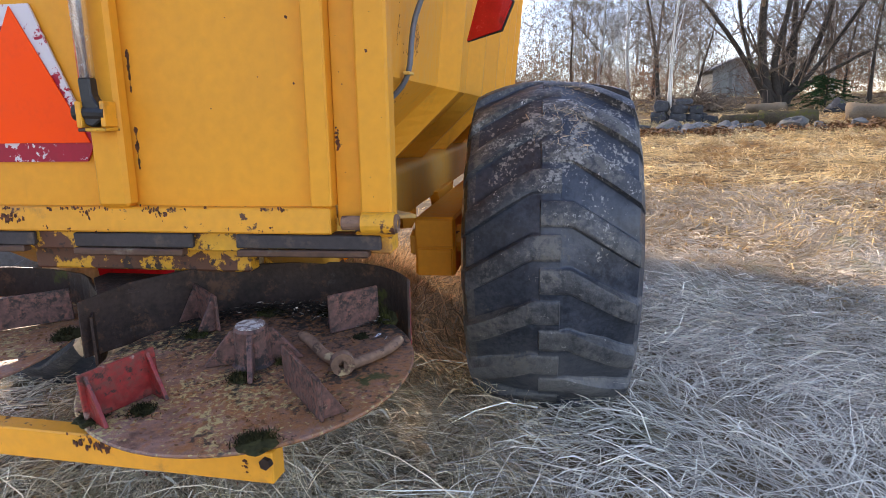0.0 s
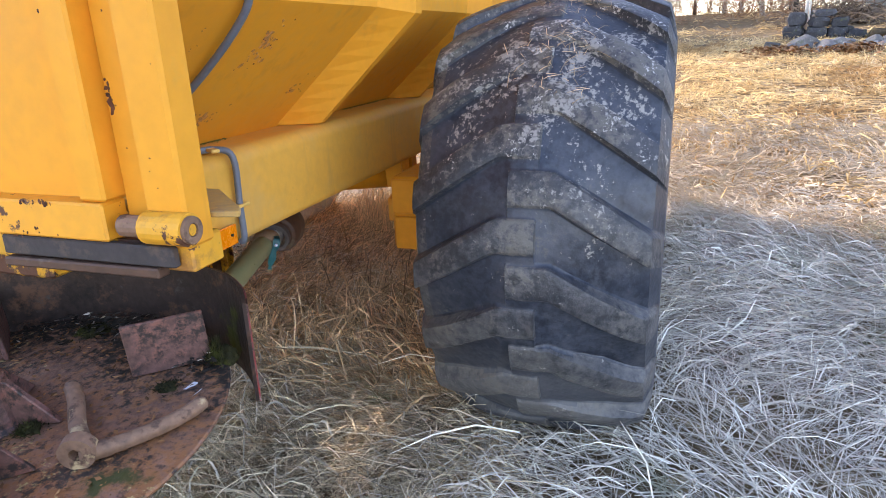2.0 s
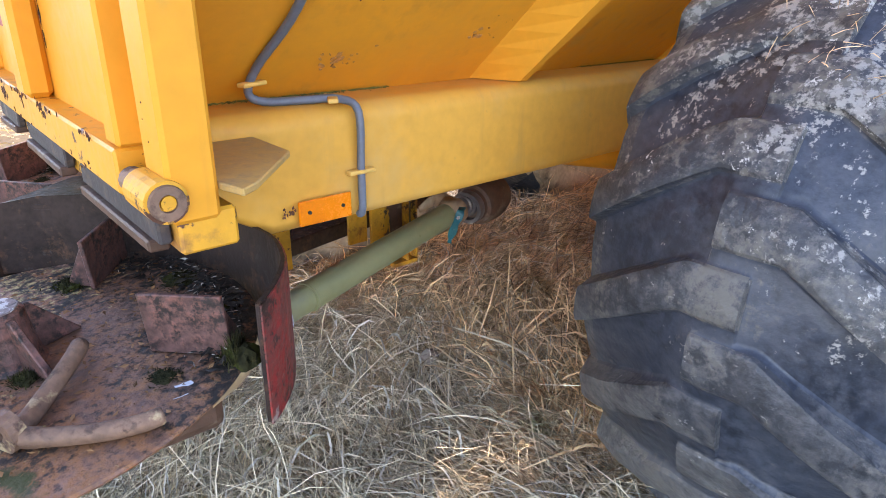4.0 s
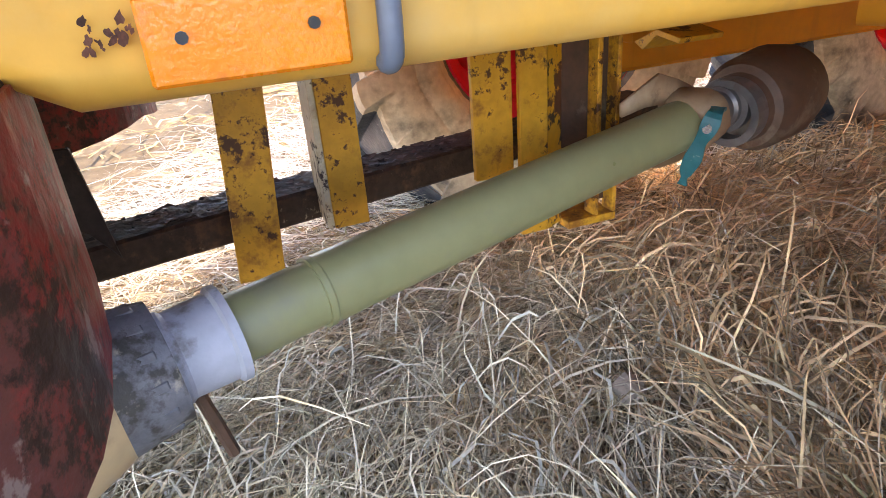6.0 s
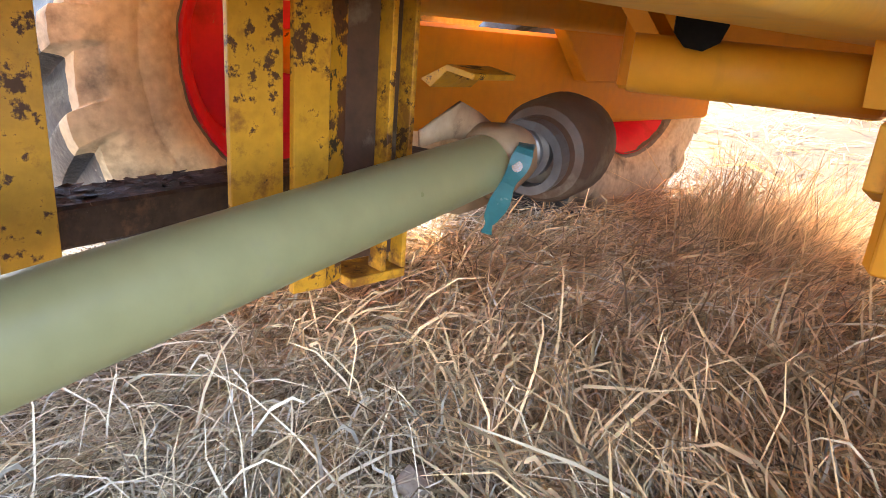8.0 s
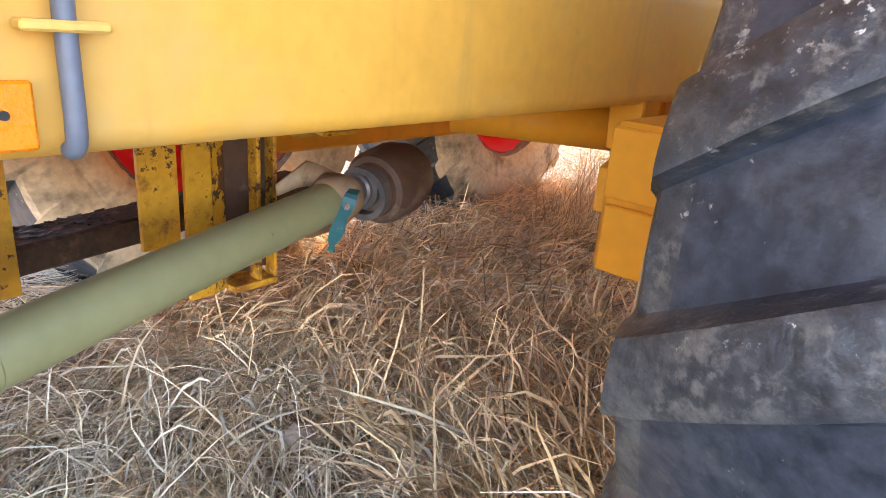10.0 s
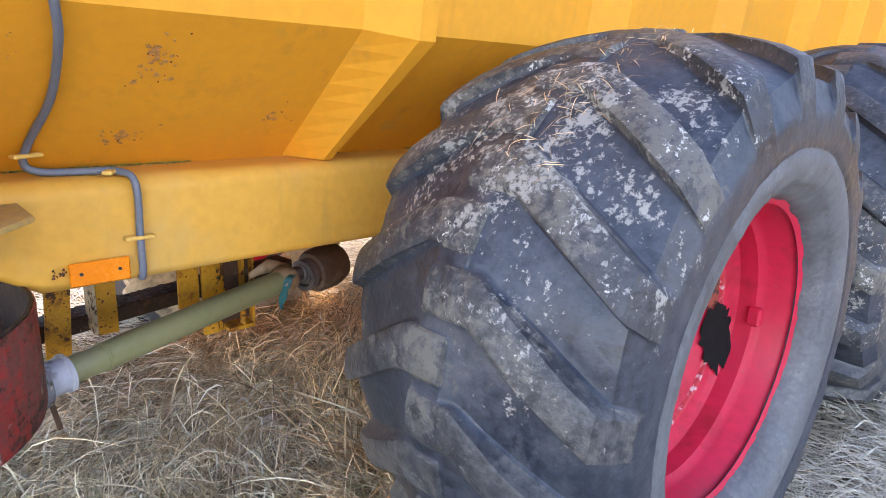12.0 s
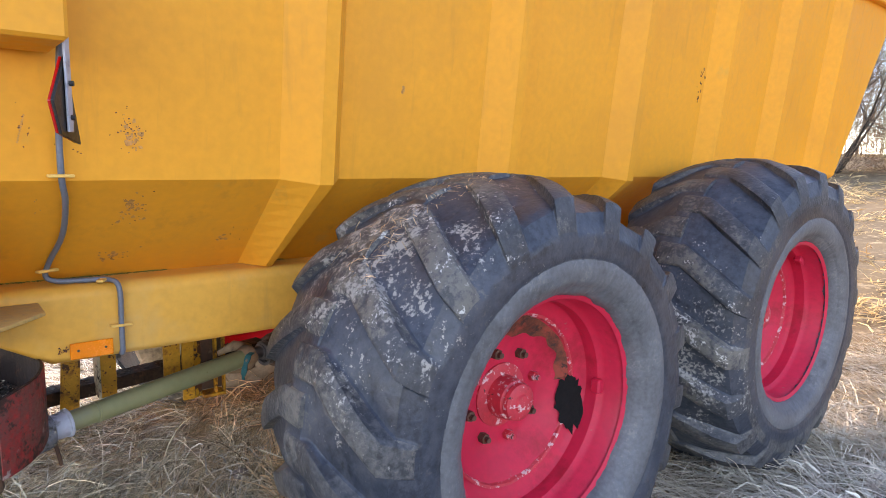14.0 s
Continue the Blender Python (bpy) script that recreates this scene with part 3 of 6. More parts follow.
def build_body():
    out = [(0.322, 0.952), KNEE, (wall_x(BODY_TOP), BODY_TOP)]
    inn = [(wall_x(BODY_TOP) - 0.012, BODY_TOP), (KNEE[0] - 0.012, KNEE[1] + 0.004), (0.308, 0.962)]
    bm = bmesh.new()
    for flip in (False, True):
        pts = [(other(x) if flip else x, z) for x, z in out + inn]
        prism(pts, "y", 0.154, BODY_FRONT, 0, bm)
    lean_front(bm)
    body = part("hopper", bm, YEL, spreader, "yellow welded sheet steel hopper sides")
    part("hopper_floor", box(other(0.284), 0.284, 0.14, 4.95, 0.930, 0.950, 0, None), YELW, spreader, "worn yellow hopper floor")
    front = [(0.31, 0.965), (KNEE[0] - 0.013, KNEE[1]), (wall_x(BODY_TOP) - 0.013, BODY_TOP)]
    wall = prism(front + [(other(x), z) for x, z in front[::-1]], "y", BODY_FRONT - 0.03, BODY_FRONT - 0.004)
    lean_front(wall)
    part("front_wall", wall, YEL, spreader)
    for side in (0, 1):
        rail = box(wall_x(BODY_TOP) - 0.03, wall_x(BODY_TOP) + 0.05, 0.154, BODY_FRONT + 0.28, BODY_TOP + 0.001, BODY_TOP + 0.07, 0.008)
        if side:
            bmesh.ops.transform(rail, matrix=Matrix.Translation((2 * XC, 0, 0)) @ Matrix.Scale(-1, 4, (1, 0, 0)), verts=rail.verts)
        part("top_rail", rail, YEL, spreader)
    # hat ribs: sloped rear flank, flat back, sloped front flank
    for y in (0.912, 1.70, 2.46, 3.19, 3.86, 4.54):
        for side in (0, 1):
            bm = bmesh.new()
            prof = ((0.0, -0.002), (0.104, 0.066), (0.150, 0.066), (0.205, -0.002))
            nodes = [(0.330, 0.960, 1.78, 0.0, 0.50), (KNEE[0], KNEE[1], 0.97, -0.24, 1.0), (wall_x(BODY_TOP), BODY_TOP, 1.0, -0.095, 1.0)]
            rows = []
            nodes = [tuple(np.array(nodes[0]) + (np.array(nodes[1]) - np.array(nodes[0])) * q / 8) for q in range(8)] + nodes[1:]
            for x, z, nx, nz, wide in nodes:
                rows.append([bm.verts.new((x + nx * h, y + dy * wide, z + nz * h)) for dy, h in prof])
            for a, b in zip(rows, rows[1:]):
                for k in range(4):
                    bm.faces.new((a[k], a[(k + 1) % 4], b[(k + 1) % 4], b[k]))
            bm.faces.new(rows[0]), bm.faces.new(rows[-1])
            if side:
                bmesh.ops.transform(bm, matrix=Matrix.Translation((2 * XC, 0, 0)) @ Matrix.Scale(-1, 4, (1, 0, 0)), verts=bm.verts)
            part("rib", bm, YEL, body)
    return body


body = build_body()


def both(name, make, material, parent, label="", smooth=False):
    """The same part on both sides of the machine."""
    for side in (0, 1):
        bm = make()
        if side:
            bmesh.ops.transform(bm, matrix=Matrix.Translation((2 * XC, 0, 0)) @ Matrix.Scale(-1, 4, (1, 0, 0)), verts=bm.verts)
        ob = part(name, bm, material, parent, label, smooth)
        if smooth:
            ob.data.set_sharp_from_angle(angle=radians(38))


def revolve_at(profile, place, seg=22):
    bm = revolve(profile, seg, None, True)
    bmesh.ops.transform(bm, matrix=Matrix.Translation(place), verts=bm.verts)
    return bm


def beam():
    """A box section with rounded corners, its tail cut off slantwise below."""
    x0, x1, z0, z1 = 0.285, 0.466, 0.740, 0.958
    ring = []
    for cx, cz, r, a0 in ((x1 - 0.036, z1 - 0.036, 0.036, 0), (x0 + 0.02, z1 - 0.02, 0.02, 90), (x0 + 0.02, z0 + 0.02, 0.02, 180), (x1 - 0.022, z0 + 0.022, 0.022, 270)):
        ring += [(cx + r * math.cos(radians(a0 + 10 * k)), cz + r * math.sin(radians(a0 + 10 * k))) for k in range(10)]
    bm = bmesh.new()
    rows = [[bm.verts.new((x, y, z1 - (z1 - z) * squeeze)) for x, z in ring] for y, squeeze in ((0.150, 0.52), (0.330, 1.0), (5.0, 1.0))]
    n = len(ring)
    for a, b in zip(rows, rows[1:]):
        for k in range(n):
            bm.faces.new((a[k], a[(k + 1) % n], b[(k + 1) % n], b[k]))
    bm.faces.new(rows[0]), bm.faces.new(rows[-1])
    return bm


both("chassis_beam", lambda: beam(), BEAM, spreader, "yellow rounded box-section beam", True)

# tailgate with its frame, posts and hinge
gate = part("tailgate", box(other(0.515), 0.515, 0.112, 0.122, 0.94, 2.30, 0), YEL, spreader, "flat yellow steel tailgate with rust along its seams")
part("bottom_rail", box(other(0.548), 0.548, 0.072, 0.125, 0.886, 0.950, 0.004), YELW, gate, "rust-chipped bottom rail")
both("gate_upright", lambda: box(0.497, 0.551, 0.078, 0.135, 0.951, 2.30, 0.005), YEL, gate)
part("channel", box(-0.060, 0.028, 0.062, 0.111, 0.951, 2.30, 0.010), YEL, gate)
both("recessed_strip", lambda: box(0.552, 0.617, 0.120, 0.150, 0.90, 2.40, 0.002), YEL, spreader)
both("rear_post", lambda: box(0.618, 0.696, 0.090, 0.153, 0.878, 2.46, 0.006), YEL, spreader)
both("hinge_sleeve", lambda: tube([(0.625, 0.084, 0.914), (0.706, 0.084, 0.914)], 0.027, 18), HINGE, spreader, "yellow hinge tube with a bare steel end")
both("hinge_pin", lambda: tube([(0.575, 0.084, 0.914), (0.625, 0.084, 0.914)], 0.018, 14), RODR, spreader)
both("pin_end", lambda: revolve_at([(0.011, 0.0), (0.011, 0.007), (0.0215, 0.007), (0.0225, 0.004), (0.0225, 0.0)], (0.7055, 0.084, 0.914)), RODR, spreader, "rusty ring round the hinge pin's end")
both("pin_end", lambda: tube([(0.700, 0.084, 0.914), (0.710, 0.085, 0.914)], 0.0095, 12), HINGE, spreader)
both("hinge_block", lambda: box(0.60, 0.690, 0.098, 0.175, 0.836, 0.890, 0.004), HINGE, spreader)
both("gusset", lambda: prism([(0.467, 0.154), (0.697, 0.154), (0.74, 0.165), (0.722, 0.192), (0.594, 0.306), (0.467, 0.306)], "z", 0.914, 0.924, 0.002), DUSTYEL, spreader, "weathered yellow gusset plate")
part("sill", box(other(0.62), 0.62, 0.096, 0.140, 0.836, 0.884, 0.003), YELF, spreader, "flaking yellow sill under the tailgate")
for a, b in ((-0.50, -0.271), (-0.154, 0.182), (0.296, 0.669)):
    part("rubber_strip", wobble(box(a, b, 0.078, 0.094, 0.848, 0.884, 0.003), 0.006, 9), STRIP, spreader, "cracked dark rubber sealing strip")
    part("strip_lip", wobble(box(a + 0.004, b - 0.03, 0.070, 0.098, 0.828, 0.845, 0.003), 0.006, 7), BROWN, spreader, "rusty steel lip below the strip")

# strut on the gate
part("strut", tube([(-0.020, 0.030, 1.266), (-0.014, 0.016, 1.95)], 0.0185, 24), CHROME, gate, "chromed strut rod", True)
part("strut_fork", prism([(-0.036, 1.266), (-0.004, 1.266), (-0.003, 1.225), (0.010, 1.205), (0.012, 1.165), (-0.010, 1.150), (-0.030, 1.158), (-0.034, 1.225)], "y", 0.014, 0.044, 0.004), BLACK, gate, "black strut fork")
part("strut_pin", tube([(-0.058, 0.028, 1.186), (0.024, 0.028, 1.182)], [0.020, 0.019], 14), BLACK, gate)
part("strut_bracket", box(-0.044, -0.030, 0.004, 0.062, 1.150, 1.212, 0.003), YELW, gate, "yellow bracket round the strut's foot")
part("strut_bracket", box(0.014, 0.026, 0.012, 0.062, 1.150, 1.212, 0.003), YELW, gate)
part("bracket_floor", box(-0.044, 0.030, 0.006, 0.062, 1.141, 1.149, 0.002), YELF, gate)

# warning triangle
tri = part("warning_triangle", prism([(-0.312, 1.452), (-0.211, 1.452), (-0.074, 1.112), (-0.101, 1.064), (-0.422, 1.064), (-0.449, 1.112)], "y", 0.100, 0.106, 0), TRIR, gate, "dark red peeling border of a warning triangle")
part("triangle_face", prism([(-0.261, 1.447), (-0.083, 1.112), (-0.440, 1.112)], "y", 0.095, 0.0985, 0), TRI, tri, "bright orange fluorescent triangle")

# tail lamp box and the red triangle below it
lamp = part("lamp_box", box(0.72, 0.96, 0.20, 0.335, 1.555, 1.78, 0.008), YEL, spreader, "yellow tail lamp housing")
part("red_reflector", prism([(-0.068, 1.352), (0.035, 1.372), (0.068, 1.435), (-0.005, 1.53)], "y", -0.006, 0.0, 0.001), REFL, lamp, "cracked red triangular reflector", at=pose(0.91, 0.325, 0, 0, 0, -28))
part("reflector_back", prism([(-0.071, 1.350), (0.036, 1.369), (0.071, 1.436), (-0.006, 1.533)], "y", 0.001, 0.007, 0.001), BLACK, lamp, at=pose(0.91, 0.325, 0, 0, 0, -28))
part("bracket", box(-0.012, 0.014, 0.009, 0.014, 1.375, 1.60, 0.001), GREYPL, lamp, "pale metal bracket strip", at=pose(0.91, 0.325, 0, 0, 0, -28))
for z in (1.405, 1.475):
    part("bolt", tube([(0.0, 0.013, z), (0.0, 0.022, z)], 0.006, 6), BLACK, lamp, at=pose(0.91, 0.325, 0, 0, 0, -28))

# cable and its ties
cable_path = [(0.80, 0.345, 1.60), (0.715, 0.344, 1.42), (0.690, 0.346, 1.275), (0.632, 0.360, 1.205), (0.520, 0.365, 1.110), (0.425, 0.345, 1.03), (0.400, 0.335, 0.985), (0.405, 0.360, 0.967),
              (0.425, 0.43, 0.966), (0.450, 0.485, 0.966), (0.481, 0.505, 0.945), (0.481, 0.506, 0.84), (0.481, 0.506, 0.76), (0.470, 0.505, 0.748)]


def smooth_path(pts, k=5):
    pts = [Vector(p) for p in pts]
    out = []
    for i in range(len(pts) - 1):
        p0, p1, p2, p3 = pts[max(i - 1, 0)], pts[i], pts[i + 1], pts[min(i + 2, len(pts) - 1)]
        for j in range(k):
            t = j / k
            out.append(0.5 * ((2 * p1) + (p2 - p0) * t + (2 * p0 - 5 * p1 + 4 * p2 - p3) * t * t + (3 * p1 - p0 - 3 * p2 + p3) * t ** 3))
    return out + [pts[-1]]


cable = part("cable", tube(smooth_path(cable_path), 0.0075, 10), CABLE, spreader, "grey electric cable tied along the hopper and beam", True)
for x, y, z, rx, rz in ((0.692, 0.346, 1.275, 0, 0), (0.410, 0.340, 1.000, 0, 25), (0.452, 0.470, 0.968, 0, 60), (0.481, 0.506, 0.835, 0, 0)):
    part("cable_tie", box(-0.0095, 0.0095, -0.030, 0.028, -0.0042, 0.0036, 0.002), TIE, cable, at=pose(x, y, z, rx, 0, rz))

# side reflector
refl = part("side_reflector", box(0.476, 0.482, 0.372, 0.482, 0.752, 0.799, 0.002), ORANGE, spreader, "orange rectangular side reflector screwed to the beam")
for y in (0.392, 0.462):
    part("screw", tube([(0.481, y, 0.777), (0.485, y, 0.777)], 0.0035, 8), BLACK, refl)


# wheels
def tyre_bmesh(R=0.676, half=0.300, bulge=0.0, sag=0.0):
    """A worn tractor tyre: eighteen lugs a side, staggered, each a flat bar at the middle that bends and sweeps to the shoulder."""
    N, inner, knee = 18, (0.037, 0.031), 0.068
    cols = [half * q for q in (0.13, 0.17, 0.205, 0.235, 0.28, 0.34, 0.42, 0.5, 0.58, 0.66, 0.74, 0.82, 0.90, 0.96, 1.0)]
    mid = [-0.0395, -0.0370, -0.0345, -0.020, 0.0, 0.018, 0.0285, 0.0310, 0.0335]
    outer = [(0.309, R - 0.079, 0.95), (0.317, R - 0.102, 0.8), (0.322, R - 0.124, 0.5), (0.325, R - 0.142, 0.2), (0.3265, 0.512, 0), (0.3270, 0.480, 0), (0.3265, 0.466, 0), (0.3235, 0.461, 0), (0.3235, 0.457, 0), (0.3262, 0.452, 0), (0.3260, 0.430, 0), (0.320, 0.405, 0), (0.310, 0.386, 0), (0.306, 0.384, 0), (0.302, 0.378, 0), (0.292, 0.366, 0), (0.280, 0.356, 0), (0.262, 0.349, 0), (0.250, 0.347, 0)]
    outer = [(s - bulge, r, f) for s, r, f in outer]
    prof = [(-s, r, f) for s, r, f in outer[::-1]] + [(s, R - 0.054 * (abs(s) / half) ** 2.4, 1.0) for s in [-c for c in cols[::-1]] + mid + cols] + [(s, r, f) for s, r, f in outer]
    keys = (0.0, 0.008, 0.03, 0.10, 0.18, 0.26, 0.32, 0.342, 0.350, 0.356, 0.372, 0.392, 0.43, 0.60, 0.70, 0.80, 0.90, 0.945, 0.965, 0.985)
    samples = sorted({round(a % 1, 4) for a in keys} | {round((a + 0.5) % 1, 4) for a in keys})

    def depth_at(s):
        return 0.012 + 0.032 * min(1.0, max(0.0, (abs(s) - 0.02) / 0.18))

    def lug(a, s, reach):
        """Depth below the crown: 0 on the lug, that starts at a = 0; s runs outwards from the far side of the middle."""
        a %= 1
        deep = depth_at(s)
        if s < -reach - 0.001:
            return -deep
        if a <= 0.350:
            return -0.004 * (2 * a / 0.35 - 1) ** 4
        if a < 0.392:
            q = (a - 0.350) / 0.042
            return -0.004 - (0.72 * deep - 0.004) * q * (2 - q)
        if a > 0.945:
            q = (1 - a) / 0.055
            return -0.004 - (deep - 0.004) * q * (2 - q)
        return -deep * (0.72 + 0.28 * (a - 0.392) / 0.553)

    bm = bmesh.new()
    rings, sunk = [], []
    for k in range(N):
        for a in samples:
            ring = []
            sunk.append([bool(f) and max(lug(a, s, inner[0]), lug(a + 0.5, -s, inner[1])) < -0.55 * depth_at(s) for s, r, f in prof])
            for s, r, f in prof:
                t = min(abs(s), 0.325)
                shift = 0.56 * max(0.0, t - knee) + 0.30 * max(0.0, t - knee) ** 2
                th = radians(22.0) - 2 * math.pi * (k + a) / N - shift / R
                rr = r
                if f > 0:
                    rr = r + f * max(lug(a, s, inner[0]), lug(a + 0.5, -s, inner[1]))
                wob = 0.0024 * noise.noise((s * 9, math.cos(th) * 6, math.sin(th) * 6)) + 0.0012 * noise.noise((s * 40, math.cos(th) * 26, math.sin(th) * 26))
                rr += wob * 2
                y, z, side = -rr * math.cos(th), rr * math.sin(th), s
                if sag and z < 0 and rr > 0.40:      # the soft tyre spreads at its foot
                    low = math.atan2(-z, abs(y))
                    q = min(1.0, max(0.0, (low - 0.25) / 0.85))
                    q = q * q * (3 - 2 * q) * min(1.0, (rr - 0.40) / 0.15)
                    y, z, side = y * (1 + sag * q), max(z * (1 + sag * q), -0.655), s * (1 + 0.12 * sag * q)
                ring.append(bm.verts.new((side, y, z)))
            rings.append(ring)
    n = len(prof)
    for i in range(len(rings)):
        a, b = rings[i], rings[(i + 1) % len(rings)]
        low, next_low = sunk[i], sunk[(i + 1) % len(rings)]
        for j in range(n - 1):
            face = bm.faces.new((a[j], a[j + 1], b[j + 1], b[j]))
            if low[j] + low[j + 1] + next_low[j] + next_low[j + 1] > 2:
                face.material_index = 3
    return bm


def dress_tyre(ty):
    ty.data.set_sharp_from_angle(angle=radians(40))
    ty.data.materials.append(SIDEW)
    ty.data.materials.append(DUSTBOUNCE)
    ty.data.materials.append(GROOVE)
    ty.data.materials.append(RUBBER)
    for p in ty.data.polygons:
        c = p.center
        if math.hypot(c.y, c.z) < 0.458 and abs(c.x) > 0.25:
            p.material_index = 1
        elif math.hypot(c.y, c.z) < 0.53:
            p.material_index = 3
        if c.x < -0.29 and math.hypot(c.y, c.z) < 0.545:
            p.material_index = 2
        elif c.x < -0.262 and p.material_index != 1:
            p.material_index = 4        # inner shoulder
    return ty


def build_wheel():
    rim_prof = [(0.338, 0.256), (0.352, 0.264), (0.357, 0.256), (0.350, 0.248), (0.340, 0.236), (0.336, 0.192), (0.328, 0.180), (0.318, 0.172), (0.314, 0.130), (0.304, 0.120), (0.290, 0.114), (0.262, 0.104), (0.235, 0.090),
                (0.200, 0.068), (0.170, 0.052), (0.150, 0.048), (0.045, 0.048), (0.045, 0.02), (0.26, 0.01), (0.290, -0.06), (0.300, -0.20), (0.335, -0.25), (0.362, -0.272), (0.350, -0.28)]

    def face_x(r):
        return float(np.interp(r, [p[0] for p in rim_prof[16:7:-1]], [p[1] for p in rim_prof[16:7:-1]]))

    def stain(edge, middle, lift):
        """A thin ragged film lying on the dished disc; edge and middle are in the plane of the wheel."""
        bm = bmesh.new()
        rings = [[bm.verts.new((face_x(math.hypot(y, z)) + lift, y, z)) for y, z in ((middle[0] + (a - middle[0]) * q, middle[1] + (b - middle[1]) * q) for a, b in edge)] for q in (1.0, 0.75, 0.5, 0.25)]
        n = len(edge)
        for a, b in zip(rings, rings[1:]):
            for i in range(n):
                bm.faces.new((a[i], a[(i + 1) % n], b[(i + 1) % n], b[i]))
        bm.faces.new(rings[-1])
        return bm

    wheel = part("wheel", revolve(rim_prof, 72), RIM, spreader, "deep-dished red steel wheel", True)
    wheel.data.set_sharp_from_angle(angle=radians(35))
    ty = part("tyre", tyre_bmesh(sag=0.06), RUBBER, wheel, "wide worn black lugged tyre caked with pale dried dirt", True)
    dress_tyre(ty)
    hub = part("hub", revolve([(0.0, 0.148), (0.024, 0.148), (0.028, 0.142), (0.048, 0.140), (0.056, 0.135), (0.058, 0.122), (0.053, 0.118), (0.062, 0.112), (0.066, 0.060), (0.100, 0.054), (0.100, 0.045)], 36), RIMW, wheel, "chipped red hub with a round cap", True)
    hub.data.set_sharp_from_angle(angle=radians(30))
    for k in range(8):
        a = 2 * math.pi * (k + 0.3) / 8
        bm = tube([(0.046, 0, 0), (0.070, 0, 0)], 0.0165, 6)
        tube([(0.070, 0, 0), (0.084, 0, 0)], 0.009, 8, bm)
        part("wheel_nut", bm, BROWN if k % 3 else RIMW, wheel, at=Matrix.Translation((0.0, 0.140 * math.cos(a), 0.140 * math.sin(a))))
    rough = [1 + 0.30 * noise.noise((0.9 * k, 3.0, 1.0)) + 0.22 * math.sin(2.3 * k) * noise.noise((2.7 * k, 0, 2.0)) for k in range(44)]
    part("grease_stain", stain([(0.255 + 0.044 * rough[k] * math.cos(k / 7), -0.066 + 0.092 * rough[k] * math.sin(k / 7)) for k in range(44)], (0.258, -0.070), 0.0085), GREASE, wheel, "black grease on the wheel disc")
    arc_pts = [(0.256 + 0.004 * math.sin(5 * t), t) for t in np.linspace(0.05, 1.75, 30)] + [(0.205 + 0.020 * math.sin(3 * t) + 0.006 * math.sin(17 * t), t) for t in np.linspace(1.75, 0.05, 30)]
    arc_bm = bmesh.new()
    lines = [[arc_bm.verts.new((face_x(r) + 0.0018, r * math.cos(t), r * math.sin(t))) for r, t in ((a[0] + (b[0] - a[0]) * q, a[1]) for a, b in zip(arc_pts[:30], arc_pts[:29:-1]))] for q in (0, 0.33, 0.66, 1)]
    for a, b in zip(lines, lines[1:]):
        for k in range(29):
            arc_bm.faces.new((a[k], a[k + 1], b[k + 1], b[k]))
    part("rust_stain", arc_bm, RUSTY, wheel, "brown rust and grease on the wheel disc")
    part("valve_guard", box(0.160, 0.195, 0.296, 0.326, -0.026, 0.022, 0.006), RIM, wheel)
    part("weld_bead", wobble(revolve([(0.256, 0.101), (0.260, 0.110), (0.268, 0.112), (0.266, 0.104)], 60, None, True), 0.004, 40), RIMW, wheel)
    return wheel


WHEEL_X, WHEEL_Z = 1.078, 0.620
wheel = build_wheel()
wheel.matrix_basis = Matrix.Translation((WHEEL_X, 1.420, WHEEL_Z))
front = copy_thing(wheel, Matrix.Translation((WHEEL_X, 2.985, WHEEL_Z + 0.040)) @ Matrix.Rotation(radians(51), 4, "X"))
for o in front.children:
    if o.name.startswith("grease_stain"):
        bpy.data.objects.remove(o)
        break
taller = dress_tyre(part("tyre", tyre_bmesh(0.700, 0.288, 0.012), RUBBER, front, "wide black lugged tyre with dusty tread", True))
for o in front.children:
    if o.name.startswith("tyre") and o != taller:
        bpy.data.objects.remove(o)
        break
for y, turn in ((1.385, 0), (2.985, 0)):
    far = copy_thing(wheel, Matrix.Translation((other(WHEEL_X), y, WHEEL_Z)) @ Matrix.Rotation(radians(180), 4, "Z") @ Matrix.Rotation(radians(turn), 4, "X"))
    for o in far.children:
        if o.name.startswith("tyre"):       # shoulder in tan dust, bounced light put into its tone
            o.material_slots[4].link = "OBJECT"
            o.material_slots[4].material = DUSTBOUNCE

# bogie: beams, axle tube, stubs, cross plates
both("bogie_beam", lambda: box(0.490, 0.668, 1.33, 3.02, 0.466, 0.728, 0.010), YEL, spreader, "yellow bogie beam with a stepped end plate")
both("end_plate", lambda: box(0.497, 0.662, 1.318, 1.332, 0.600, 0.720, 0.003), YEL, spreader)
both("end_plate", lambda: box(0.503, 0.655, 1.318, 1.332, 0.470, 0.588, 0.003), YEL, spreader)
both("side_lug", lambda: prism([(1.36, 0.56), (1.36, 0.64), (1.42, 0.66), (1.42, 0.54)], "x", 0.462, 0.492, 0.002), YELW, spreader)
both("stub_axle", lambda: tube([(0.66, 1.42, WHEEL_Z), (1.08, 1.42, WHEEL_Z)], 0.062, 18), YELW, spreader)
both("stub_axle", lambda: tube([(0.66, 2.985, WHEEL_Z), (1.08, 2.985, WHEEL_Z)], 0.062, 18), YELW, spreader)
both("pivot_bracket", lambda: prism([(1.95, 0.765), (2.55, 0.765), (2.40, 0.60), (2.10, 0.60)], "x", 0.44, 0.488, 0.004), YEL, spreader)
part("axle_tube", tube([(0.085, 1.40, 0.683), (0.392, 1.60, 0.676)], 0.046, 24), YEL, spreader, "round yellow brace tube", True)
part("tube_bracket", prism([(0.400, 0.650), (0.392, 0.765), (0.462, 0.765), (0.462, 0.690), (0.440, 0.650)], "y", 1.500, 1.512, 0.001), YEL, spreader)
